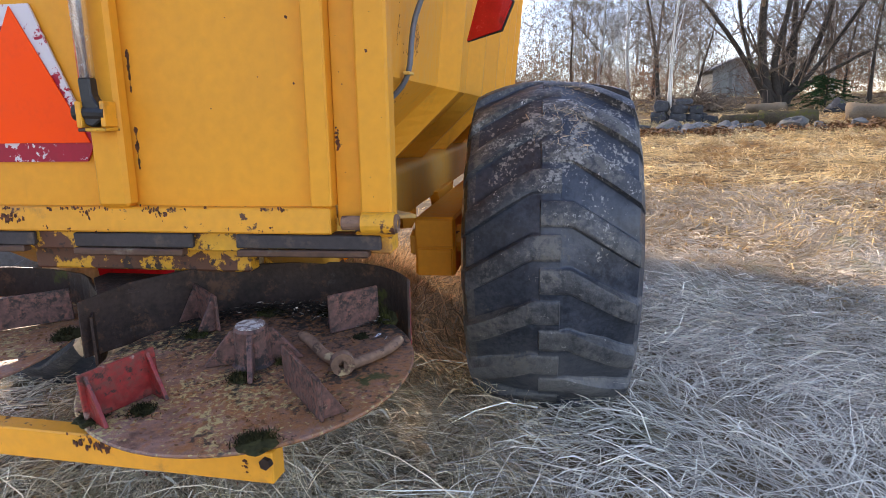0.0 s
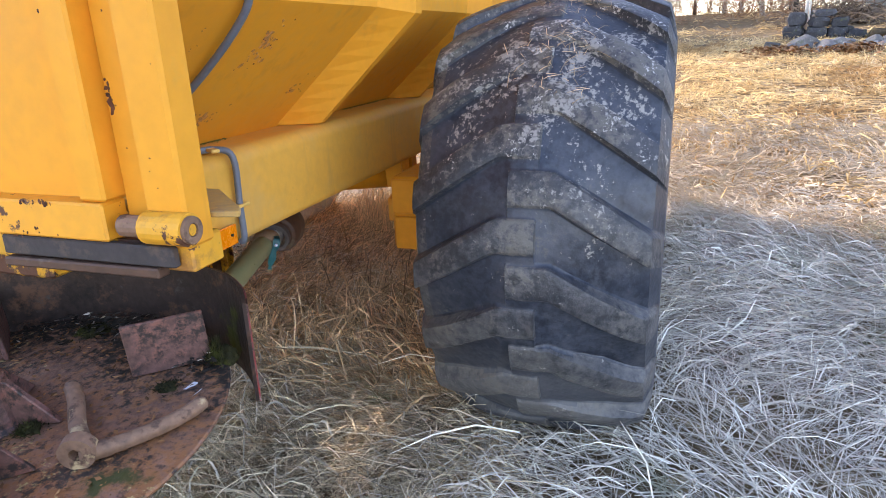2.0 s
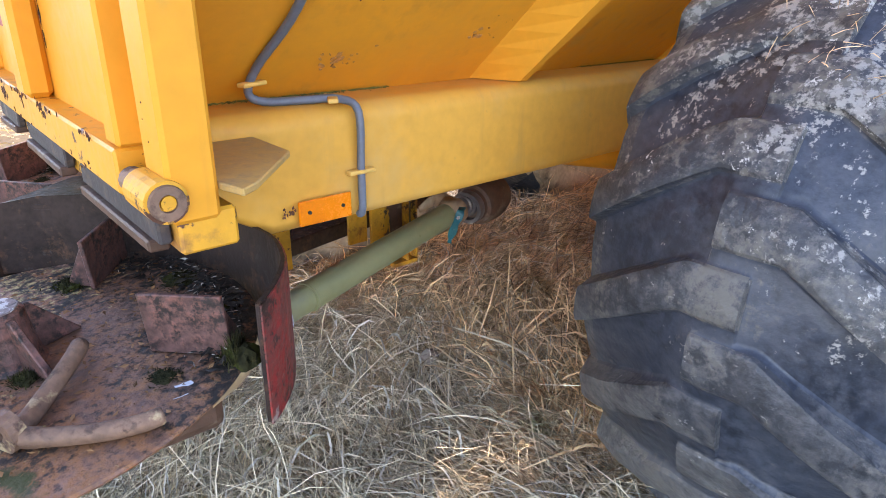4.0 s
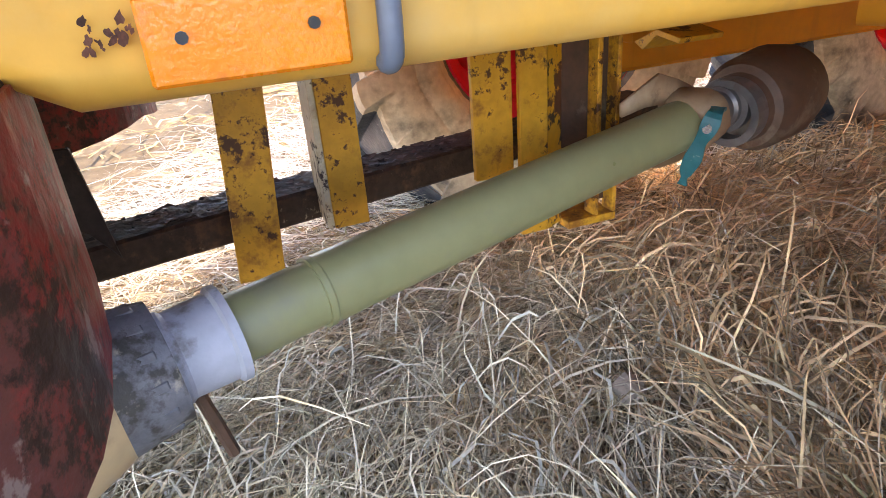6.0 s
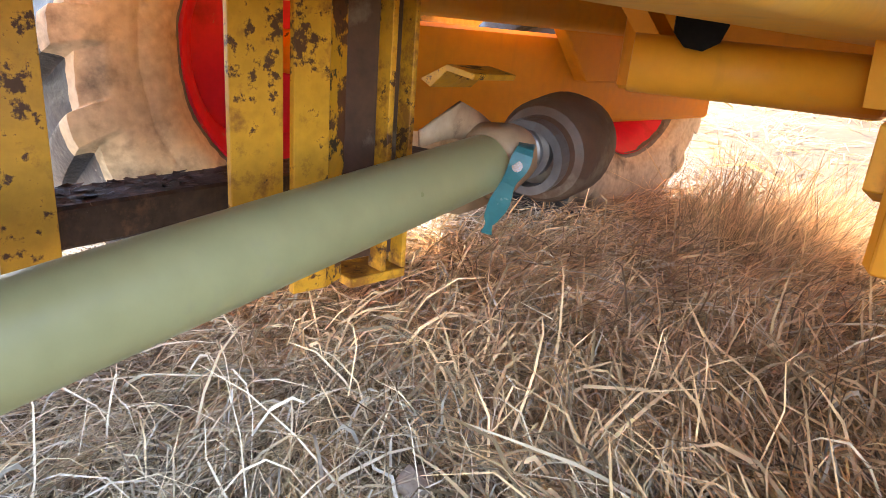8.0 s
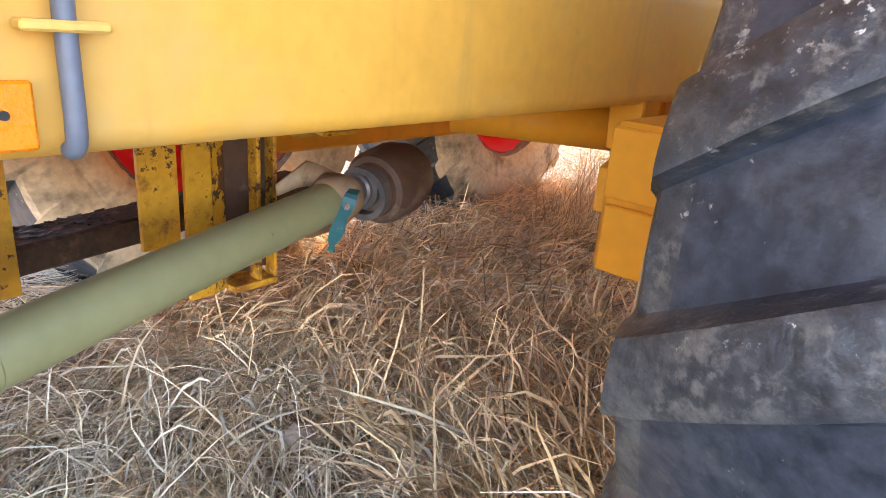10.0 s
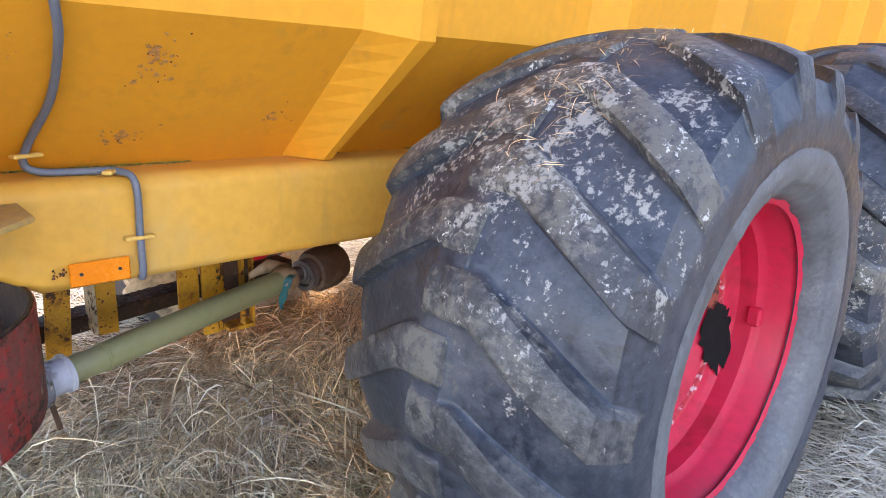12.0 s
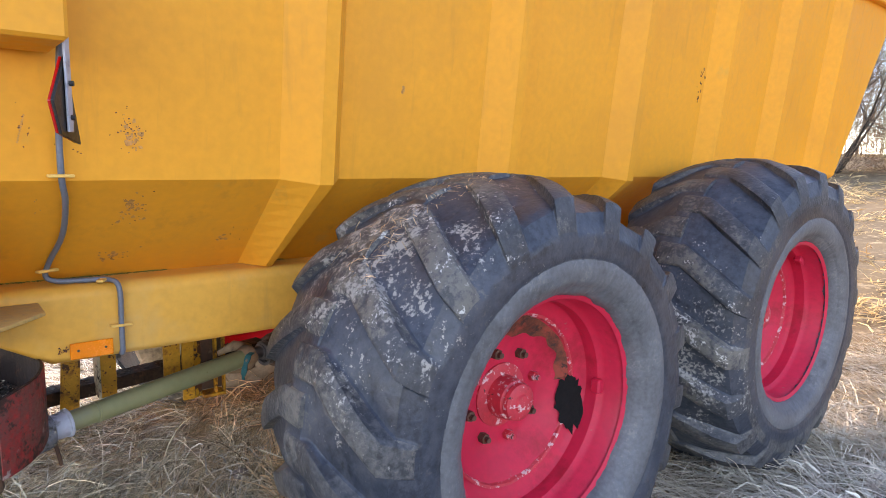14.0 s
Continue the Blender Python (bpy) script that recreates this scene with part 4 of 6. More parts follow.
part("oil_pipe", tube([(0.230, 1.33, 0.742), (0.172, 1.43, 0.746), (0.112, 1.54, 0.750)], 0.036, 9), GREASE, spreader, "black pipe end")
part("cross_member", box(other(0.29), 0.29, 2.02, 2.10, 0.60, 0.90, 0.01), YEL, spreader)
part("diagonal_brace", tube([(-0.02, 1.45, 0.86), (0.10, 1.55, 0.65)], 0.028, 4), YEL, spreader)
part("cross_member", box(other(0.29), 0.29, 0.16, 0.22, 0.765, 0.90, 0.006), YELF, spreader)

# hangers under the floor
part("hanger_post", prism([(0.422, 0.93), (0.480, 0.93), (0.446, 0.432), (0.388, 0.432)], "x", 0.072, 0.080, 0.001), HANG, spreader, "yellow flaking hanger plate")
part("hanger_flange", box(0.035, 0.0715, 0.440, 0.448, 0.432, 0.93, 0.001), HANG, spreader)
part("hanger_post", box(0.012, 0.022, 0.530, 0.580, 0.455, 0.93, 0.001), HANG, spreader, "yellow flaking hanger plate")
part("hanger_flange", box(-0.058, 0.018, 0.521, 0.530, 0.455, 0.93, 0.001), SUNPALE, spreader, "worn flange coloured pale as if sunlit, with rusty edges")
part("hanger_plate", box(0.060, 0.070, 0.729, 0.788, 0.50, 0.93, 0.001), HANG, spreader, "yellow flaking hanger plate")
part("hanger_plate", box(0.080, 0.090, 0.789, 0.832, 0.411, 0.93, 0.001), HANG, spreader, "yellow hanger channel")
part("hanger_flange", prism([(0.0885, 0.833), (0.0715, 0.864), (0.0670, 0.861), (0.0840, 0.833)], "z", 0.411, 0.93), YELF, spreader, "rust-eaten yellow flange")
part("hanger_web", box(0.060, 0.068, 0.866, 0.910, 0.43, 0.93, 0.001), BROWN, spreader, "brown rusty web")
part("hanger_flange", box(0.062, 0.090, 0.911, 0.919, 0.415, 0.93, 0.001), HANG, spreader)
part("hanger_web", box(0.060, 0.068, 0.920, 0.942, 0.43, 0.93, 0.001), BROWN, spreader)
part("hanger_flange", box(0.062, 0.090, 0.943, 0.950, 0.415, 0.93, 0.001), HANG, spreader)
part("hanger_foot", box(0.030, 0.090, 0.866, 0.950, 0.402, 0.414, 0.001), HANG, spreader)
part("bent_plate", prism([(-0.035, 0.640), (0.020, 0.664), (0.075, 0.656), (0.072, 0.648), (0.020, 0.655), (-0.012, 0.630)], "y", 1.06, 1.14, 0.001), HANG, spreader)
rail = box(-0.085, 0.0, -0.09, 1.10, -0.048, 0.0, 0.004)
part("lower_rail", rail, RAIL, spreader, "dark rusty lower rail with flaking scale", at=pose(0.032, 0.17, 0.498, 0, 0, 11.8))
rg = random.Random(3)
scale = bmesh.new()
for k in range(420):
    x, y, w = rg.uniform(-0.080, -0.004), rg.uniform(-0.05, 1.0), rg.uniform(0.003, 0.009)
    a, h = rg.uniform(0, 6.28), rg.uniform(0.0015, 0.006)
    ring = [scale.verts.new((x + w * math.cos(a + q) * e, y + 1.6 * w * math.sin(a + q) * e, h * u)) for q, e, u in ((0, 1, 1), (1.3, 0.6, 0.6), (2.5, 1, 0.8), (3.9, 0.8, 0.3), (5.2, 1, 0.2))]
    scale.faces.new(ring)
tagged(part("rust_scale", scale, FLAKE, spreader, "flaking rust scale on the rail", at=pose(0.032, 0.17, 0.498, 0, 0, 11.8)), kind="stuff")
part("support_plate", prism([(0.200, 0.625), (0.236, 0.625), (0.255, 0.475), (0.246, 0.490), (0.227, 0.516), (0.206, 0.53)], "x", 0.010, 0.018, 0.001), STEELD, spreader, "dark pointed support plate")

# gearbox and shaft
A, B = Vector((0.395, 0.222, 0.514)), Vector((0.179, 0.999, 0.567))
along = (B - A).normalized()
frame_m = Matrix.Translation(A) @ along.to_track_quat("X", "Z").to_matrix().to_4x4()
L = (B - A).length


shaft = part("drive_shaft", revolve([(0.0, -0.08), (0.020, -0.08), (0.020, L + 0.20), (0.0, L + 0.20)], 20), BROWN, spreader, "drive shaft in an olive plastic guard tube", True, frame_m)


def on_shaft(name, profile, material, label="", ridges=0):
    bm = revolve(profile, 28)
    if ridges:
        for i in range(ridges):
            a = 2 * math.pi * i / ridges
            x0, x1, r = profile[1][1], profile[-2][1], profile[1][0]
            box(x0 + 0.006, x1 - 0.006, (r - 0.003) * math.cos(a) - 0.0025, (r - 0.003) * math.cos(a) + 0.0025, (r - 0.003) * math.sin(a) - 0.0025, (r - 0.003) * math.sin(a) + 0.0025, 0.0008, bm)
    ob = part(name, bm, material, shaft, label, True)
    ob.data.set_sharp_from_angle(angle=radians(30))
    return ob


on_shaft("guard_tube", [(0.020, 0.10), (0.0315, 0.10), (0.0315, 0.238), (0.0348, 0.238), (0.0350, 0.244), (0.0338, 0.246), (0.0335, L), (0.0255, L)], PTO, "olive plastic guard tube in two sizes")
on_shaft("guard_collar", [(0.026, 0.100), (0.041, 0.100), (0.041, 0.108), (0.0385, 0.112), (0.040, 0.148), (0.044, 0.151), (0.044, 0.158), (0.0320, 0.158)], GREYPL, "grey plastic locking collar with a screw")
on_shaft("guard_ring", [(0.030, 0.048), (0.060, 0.050), (0.055, 0.092), (0.053, 0.104), (0.030, 0.104)], DGREY, "dark grey ribbed ring", 0)
on_shaft("guard_cone", [(0.055, 0.065), (0.064, 0.045), (0.079, 0.0), (0.088, -0.07), (0.084, -0.07), (0.074, 0.0), (0.058, 0.045)], CREAM, "dirty cream plastic cone")
for k in range(14):
    a = 2 * math.pi * k / 14
    tab = box(0.058, 0.094, -0.004, 0.004, 0.050, 0.0560, 0.0012)
    part("tab", tab, DGREY, shaft, at=Matrix.Rotation(a, 4, "X"))
part("collar_screw", tube([(0.130, 0.0330, -0.0190), (0.130, 0.0365, -0.0210)], 0.0055, 10), BLACK, shaft)
clamp = part("torn_guard_end", wobble(revolve([(0.030, L - 0.030), (0.040, L - 0.02), (0.046, L + 0.012), (0.036, L + 0.02), (0.030, L)], 26, None, True), 0.012, 26), FLAP, shaft, "torn tan plastic end of the guard", True)
bm = bmesh.new()
band = smooth_path([(0.222, 1.004, 0.592), (0.236, 0.986, 0.590), (0.236, 0.978, 0.572), (0.226, 0.976, 0.552), (0.219, 0.974, 0.530), (0.208, 0.974, 0.508), (0.201, 0.976, 0.488)], 3)
rows = []
for i, p in enumerate(Vector(q) for q in band):
    d = (Vector(band[min(i + 1, len(band) - 1)]) - Vector(band[max(i - 1, 0)])).normalized()
    n = Vector((0.63, -0.74, 0.23))
    w = d.cross(n).normalized() * (0.0098 - 0.0018 * math.sin(i * 0.9) - (0.004 if i > len(band) - 4 else 0.0))
    n = w.cross(d).normalized() * 0.0022
    rows.append([bm.verts.new(q) for q in (p - w + n, p + w + n, p + w - n, p - w - n)])
for a, b in zip(rows, rows[1:]):
    for k in range(4):
        bm.faces.new((a[k], a[(k + 1) % 4], b[(k + 1) % 4], b[k]))
bm.faces.new(rows[0]), bm.faces.new(rows[-1])
bmesh.ops.recalc_face_normals(bm, faces=bm.faces)
strap = part("strap", bm, TEAL, shaft, "teal strap hanging from the guard", False, frame_m.inverted())
part("rivet", tube([(0.232, 0.984, 0.570), (0.237, 0.975, 0.573)], 0.0062, 10), CHROME, strap)
bm = strip_plate([(0.168, 0.894), (0.163, 0.93), (0.158, 0.957), (0.150, 1.00), (0.142, 1.035)], [0.585, 0.588, 0.590, 0.580, 0.556], [0.604, 0.620, 0.634, 0.618, 0.600], 0.005)
part("torn_flap", wobble(bm, 0.006, 30), FLAP, shaft, "torn strip of dirty tan plastic", True, frame_m.inverted())
bm = strip_plate([(0.160, 0.935), (0.152, 0.975), (0.145, 1.02), (0.140, 1.048)], [0.508, 0.498, 0.500, 0.508], [0.522, 0.530, 0.540, 0.545], 0.005)
part("torn_flap", wobble(bm, 0.005, 30), FLAP, shaft, "torn strip of dirty tan plastic", True, frame_m.inverted())
on_shaft("yoke", [(0.0, L + 0.01), (0.024, L + 0.01), (0.025, L + 0.062), (0.030, L + 0.065), (0.030, L + 0.072), (0.038, L + 0.074), (0.038, L + 0.098), (0.0, L + 0.098)], SILVER, "worn bare steel yoke")
gear = part("gearbox", revolve([(0.0, L + 0.092), (0.046, L + 0.092), (0.050, L + 0.104), (0.060, L + 0.108), (0.068, L + 0.122), (0.071, L + 0.185), (0.062, L + 0.225), (0.0, L + 0.235)], 32), BROWN, spreader, "brown greasy round gearbox", True, Matrix.Translation((0.012, 0, -0.008)) @ frame_m)
gear.data.set_sharp_from_angle(angle=radians(30))
part("flange_ring", revolve([(0.036, L + 0.070), (0.047, L + 0.070), (0.047, L + 0.094), (0.036, L + 0.094)], 32, None, True), SILVER, gear)
part("gear_case", box(0.335, 0.475, 0.02, 0.20, 0.40, 0.585, 0.02, None, 2), BROWN, spreader, "rusty gear case under the spreading disc")
part("guard_stay", tube([(0.36, 0.33, 0.50), (0.354, 0.342, 0.44), (0.35, 0.35, 0.395)], 0.006, 6), BROWN, spreader)

# spreading discs
DISC = Vector((0.405, -0.087, 0.615))
SLOPE = 4.5


def vane(x, y, turn, length, height, material):
    """An upright throwing plate with two gusset ribs."""
    bm = bmesh.new()
    box(-length / 2, length / 2, -0.004, 0.004, 0, height, 0.0015, bm)
    for q in (-length / 2 + 0.012, length / 2 - 0.018):
        prism([(0.003, 0.0), (0.055, 0.0), (0.003, height * 0.96)], "x", q, q + 0.008, 0.001, bm)
    return bm, Matrix.Translation((x, y, 0.0045)) @ Matrix.Rotation(radians(turn), 4, "Z")


def build_disc():
    bm = revolve([(0.0, 0.003), (0.363, 0.003), (0.366, 0.0), (0.363, -0.005), (0.0, -0.005)], 72)
    bmesh.ops.transform(bm, matrix=Matrix.Rotation(radians(-90), 4, "Y"), verts=bm.verts)
    disc = part("spreading_disc", bm, STEEL, spreader, "rusty round spreading disc with vanes, moss and debris")
    for x, y, turn, ln, h, m in ((-0.178, -0.218, 243, 0.155, 0.100, REDW), (0.178, -0.160, -48, 0.20, 0.088, VANE), (-0.225, 0.205, 140, 0.15, 0.095, VANE), (0.176, 0.212, 40, 0.135, 0.100, VANE)):
        v, m4 = vane(x, y, turn, ln, h, m)
        part("vane", v, m, disc, "worn red vane" if m is REDW else "rusty vane", at=m4)
    hub = revolve([(0.0, 0.094), (0.034, 0.094), (0.039, 0.088), (0.040, 0.05), (0.044, 0.012), (0.050, 0.004)], 20)
    bmesh.ops.transform(hub, matrix=Matrix.Rotation(radians(-90), 4, "Y"), verts=hub.verts)
    part("hub", hub, VANE, disc, "worn hub with ribs")
    cap = tube([(0, 0, 0.093), (0, 0, 0.0965)], 0.033, 20)
    part("hub_cap", cap, LICHEN, disc, "pale lichen-grown hub cap")
    for k in range(4):
        part("hub_rib", prism([(0.03, 0.004), (0.112, 0.004), (0.046, 0.086), (0.03, 0.086)], "y", -0.006, 0.006, 0.002), VANE, disc, at=Matrix.Rotation(radians(90 * k + 20), 4, "Z"))
    rg = random.Random(11)
    bm = bmesh.new()
    for cx, cy, r, top, count in ((-0.215, -0.275, 0.034, 0.020, 700), (0.150, -0.318, 0.040, 0.030, 900), (0.250, 0.262, 0.030, 0.062, 900), (0.005, -0.085, 0.026, 0.024, 450), (0.235, -0.185, 0.026, 0.022, 500), (-0.130, -0.235, 0.026, 0.022, 500),
                                  (-0.215, 0.130, 0.030, 0.022, 500), (0.07, 0.005, 0.022, 0.020, 300), (0.075, 0.300, 0.034, 0.014, 350), (-0.09, 0.290, 0.040, 0.012, 350), (0.208, 0.158, 0.022, 0.012, 250)):
        mound = bmesh.new()
        bmesh.ops.create_icosphere(mound, subdivisions=3, radius=1)
        for v in mound.verts:
            v.co *= 1 + 0.45 * noise.noise(v.co * 1.7 + Vector((cx * 50, cy * 50, 0))) + 0.25 * noise.noise(v.co * 5 + Vector((cy * 70, 0, 0)))
            v.co = Vector((cx + r * 0.85 * v.co.x, cy + r * 0.7 * v.co.y, 0.003 + max(-0.004, 0.45 * top * v.co.z)))
        merge(bm, mound)
        for k in range(count):
            x, y = cx + rg.gauss(0, r * 0.55), cy + rg.gauss(0, r * 0.5)
            if x * x + y * y > 0.358 ** 2:
                continue
            near = math.exp(-((x - cx) ** 2 + (y - cy) ** 2) / (r * r))
            low, h, a, w = 0.003 + 0.3 * top * near, rg.uniform(0.15, 0.75) * top * (0.3 + 0.7 * near), rg.uniform(0, 6.28), rg.uniform(0.0007, 0.0018)
            bm.faces.new([bm.verts.new(p) for p in ((x - w * math.cos(a), y - w * math.sin(a), low), (x + w * math.cos(a), y + w * math.sin(a), low), (x + rg.gauss(0, 0.006), y + rg.gauss(0, 0.006), low + h))])
    tagged(part("moss", bm, MOSSP, disc, "moss and dead grass on the disc"), kind="stuff")
    bm = bmesh.new()
    for k in range(700):
        r, a = 0.34 * math.sqrt(rg.random()), rg.uniform(0, 6.28)
        x, y, s, b = r * math.cos(a), r * math.sin(a), rg.uniform(0.002, 0.008), rg.uniform(0, 6.28)
        bm.faces.new([bm.verts.new((x + s * math.cos(b + q) * e, y + s * math.sin(b + q) * e, 0.0045 + 0.003 * rg.random())) for q, e in ((0, 1), (1.7, 0.4), (3.1, 1), (4.6, 0.5))])
    tagged(part("debris", bm, LEAF, disc, "leaf crumbs on the disc"), kind="stuff")
    for name, material, count, label in (("litter", LITTER, 620, "black wet litter along the guard"), ("chaff", PALE2, 150, "pale broken stalks in the litter")):
        bm = bmesh.new()
        for k in range(count):
            t, r = radians(rg.choice((rg.gauss(84, 16), rg.uniform(40, 135)))), 0.345 - abs(rg.gauss(0, 0.035))
            x, y, s, b = r * math.cos(t), r * math.sin(t), rg.uniform(0.003, 0.011), rg.uniform(0, 6.28)
            e = 0.5 if name == "litter" else 0.12
            h = 0.004 + rg.uniform(0, 0.022) * max(0.0, (r - 0.26) / 0.085)
            bm.faces.new([bm.verts.new((x + s * c, y + s * d, h + 0.4 * s * rg.random())) for c, d in ((math.cos(b), math.sin(b)), (-e * math.sin(b), e * math.cos(b)), (-math.cos(b), -math.sin(b)), (e * math.sin(b), -e * math.cos(b)))])
        tagged(part(name, bm, material, disc, label), kind="stuff")
    return disc


disc = build_disc()
disc.matrix_basis = Matrix.Translation(DISC) @ Matrix.Rotation(radians(SLOPE), 4, "X")
left_disc = copy_thing(disc, Matrix.Translation((other(DISC.x) - 0.02, DISC.y, DISC.z)) @ Matrix.Rotation(radians(SLOPE), 4, "X") @ Matrix.Rotation(radians(80), 4, "Z"))
rod = part("hook_rod", tube(smooth_path([(0.222, -0.030, 0.020), (0.240, -0.018, 0.020), (0.262, 0.010, 0.018), (0.290, 0.055, 0.016), (0.308, 0.095, 0.016), (0.313, 0.125, 0.017)]), [0.014] * 8 + [0.0125] * 17 + [0.010], 8), RODR, disc, "bent rusty rod with an eye", True)
part("eye", revolve([(0.010, -0.010), (0.026, -0.010), (0.027, 0.010), (0.010, 0.010)], 18, None, True), RODR, rod, at=Matrix.Translation((0.222, -0.034, 0.027)) @ Matrix.Rotation(radians(115), 4, "Z"))
part("limb", tube(smooth_path([(0.218, -0.022, 0.022), (0.196, -0.005, 0.020), (0.160, 0.020, 0.020), (0.118, 0.060, 0.030), (0.082, 0.086, 0.036)]), [0.013] * 20 + [0.011], 8), RODR, rod, smooth=True)
part("scrap", wobble(patch(0.255, 0.165, 0.022, 3, 0.003, 12), 0.003, 40), PALE, disc, "scrap of pale plastic")

arc = [41, 45, 49, 53, 57, 61, 66, 71, 76, 86, 98, 110, 122, 134, 144]


def guard_r(a, extra=0.0):
    return float(np.interp(a, (41, 50, 60, 72, 86, 100), (0.405, 0.411, 0.413, 0.404, 0.384, 0.372))) + extra


guard_plan = [(DISC.x + guard_r(a) * math.cos(radians(a)), DISC.y + guard_r(a) * math.sin(radians(a))) for a in arc] + [(0.015, 0.045), (-0.046, -0.070)]
low_z = [0.556, 0.557, 0.559, 0.561, 0.564, 0.567, 0.571, 0.575, 0.580, 0.590] + [0.603] * 5 + [0.602, 0.600]
high_z = [0.752, 0.755, 0.758, 0.760, 0.762, 0.763, 0.764, 0.765, 0.765, 0.765, 0.765, 0.765, 0.768, 0.770, 0.772, 0.762, 0.740]
skin_plan = [(DISC.x + guard_r(a, 0.0048) * math.cos(radians(a)), DISC.y + guard_r(a, 0.0048) * math.sin(radians(a))) for a in arc]
for drop, side in ((0.0, Matrix.Identity(4)), (0.036, Matrix.Translation((2 * XC, 0, 0)) @ Matrix.Scale(-1, 4, (1, 0, 0)))):
    for name, plan, thick, material, cut, label in (("disc_guard", guard_plan, 0.006, STEELD, 0.0, "bent guard plate, rusty inside and red outside"), ("guard_skin", skin_plan, 0.003, REDW, 0.002, "scratched red outer face of the guard")):
        n = len(plan)
        bm = strip_plate(plan, [z - cut - drop for z in low_z[:n]], [z - 1.5 * cut - drop for z in high_z[:n]], thick)
        bmesh.ops.transform(bm, matrix=side, verts=bm.verts)
        part(name, bm, material, spreader, label)
part("front_bar", box(-1.15, 0.0, 0.0, 0.045, 0.508, 0.572, 0.003), YELW, spreader, "yellow flat bar with a bolt and rust chips", at=pose(0.584, -0.392, 0.0, 0, -0.8, -4))
part("bolt", tube([(0.566, -0.387, 0.552), (0.564, -0.399, 0.552)], 0.012, 6), STEELD, spreader)
both("bar_arm", lambda: box(0.36, 0.44, -0.28, 0.10, 0.50, 0.56, 0.004), STEELD, spreader)
part("nose_cover", prism([(-0.16, 0.14), (XC, -0.02), (0.10, 0.14), (0.10, 0.20), (-0.16, 0.20)], "z", 0.735, 0.745, 0.001), STEELD, spreader)

# chips of rust on the gate and posts, scratches on the hopper, moss in the seam
def chips(name, places, material, parent, label, plane):
    """Small ragged flakes: places are (u, v, radius, squash, turn); plane maps (u, v) to a pose."""
    bm = bmesh.new()
    for i, (u, v, r, sq, turn) in enumerate(places):
        own = patch(0, 0, r, i * 7 + len(places), 0.0004 + 0.00011 * (i % 9), 11, sq)
        bmesh.ops.transform(own, matrix=plane(u, v) @ Matrix.Rotation(radians(turn), 4, "Z"), verts=own.verts)
        merge(bm, own)
    return tagged(part(name, bm, material, parent, label), kind="stuff")


def on_gate(y):
    return lambda u, v: Matrix.Translation((u, y, v)) @ Matrix.Rotation(radians(90), 4, "X")


CHIP = mat("dark_rust_chip", (0.115, 0.045, 0.028), 0.85, 0, 0.5, 30, 120, 0.5, [((0.05, 0.022, 0.016), 40, 0.5, 0.6, 6)], spec=0.2)
SCRATCH = mat("rubbed_paint", (0.50, 0.230, 0.075), 0.8, 0, 0.30, 30, 120, 0.2, spec=0.2)
rnd = random.Random(21)
seam = []
for low, high in ((1.045, 1.145), (1.236, 1.335)):
    u, v = 0.040, low
    while v < high:
        u = 0.036 + 0.006 * (v - low) / 0.1 * 0 + 0.004 * noise.noise((v * 30, 0, 2.0)) + rnd.gauss(0, 0.0006)
        seam.append((u, v, max(0.0008, 0.0027 + 0.005 * noise.noise((v * 45, 7.0, 0))), rnd.uniform(0.6, 1.3), rnd.uniform(-40, 40)))
        v += rnd.uniform(0.0010, 0.0024)
seam += [(0.453, 1.395, 0.005, 0.7, 30), (0.462, 1.245, 0.003, 1, 0), (0.491, 1.165, 0.003, 1, 40), (0.245, 1.19, 0.0018, 1, 0), (0.372, 1.262, 0.0018, 1, 0), (0.30, 1.40, 0.0018, 1, 0)]
chips("rust_patch", seam, CHIP, gate, "dark rust along the gate's seam", on_gate(0.1112))
edge = []
for k in range(26):     # groups of small flakes strung along the rail's upper edge
    cu, spread = rnd.uniform(-0.55, 0.53), rnd.uniform(0.002, 0.011)
    for q in range(rnd.randint(2, 7)):
        edge.append((cu + rnd.gauss(0, spread), 0.9470 + rnd.gauss(0, 0.0022), rnd.uniform(0.0015, 0.0048), rnd.uniform(0.3, 0.7), rnd.uniform(-14, 14)))
for k in range(14):
    cu, cv = rnd.uniform(-0.55, 0.54), 0.893 + rnd.gauss(0, 0.004)
    for q in range(rnd.randint(1, 4)):
        edge.append((cu + rnd.gauss(0, 0.004), cv + rnd.gauss(0, 0.002), rnd.uniform(0.001, 0.0035), rnd.uniform(0.4, 0.8), rnd.uniform(-20, 20)))
for cu, cv, sx, n in ((-0.33, 0.918, 0.020, 26), (0.09, 0.938, 0.016, 16), (-0.10, 0.936, 0.012, 12)):
    edge += [(cu + rnd.gauss(0, sx), cv + rnd.gauss(0, 0.007), rnd.uniform(0.002, 0.008), rnd.uniform(0.3, 0.8), rnd.uniform(-25, 25)) for q in range(n)]
chips("rust_patch", edge, CHIP, gate, "rust chips along the bottom rail", on_gate(0.0718))
post = [(0.575 + rnd.gauss(0, 0.004), rnd.uniform(1.0, 1.5), rnd.uniform(0.0008, 0.002), 0.8, 0) for k in range(5)]
post += [(0.561 + rnd.gauss(0, 0.0022), rnd.gauss(1.110, 0.014), rnd.uniform(0.002, 0.005), rnd.uniform(0.5, 1), rnd.uniform(-30, 30)) for k in range(22)]
chips("rust_patch", post, CHIP, spreader, "rust spots on the recessed strip", on_gate(0.1195))
post = [(rnd.uniform(0.63, 0.69), rnd.uniform(0.89, 1.5), rnd.uniform(0.0007, 0.0018), rnd.uniform(0.6, 1.2), 0) for k in range(6)] + [(0.648, 1.312, 0.005, 0.8, 20)]
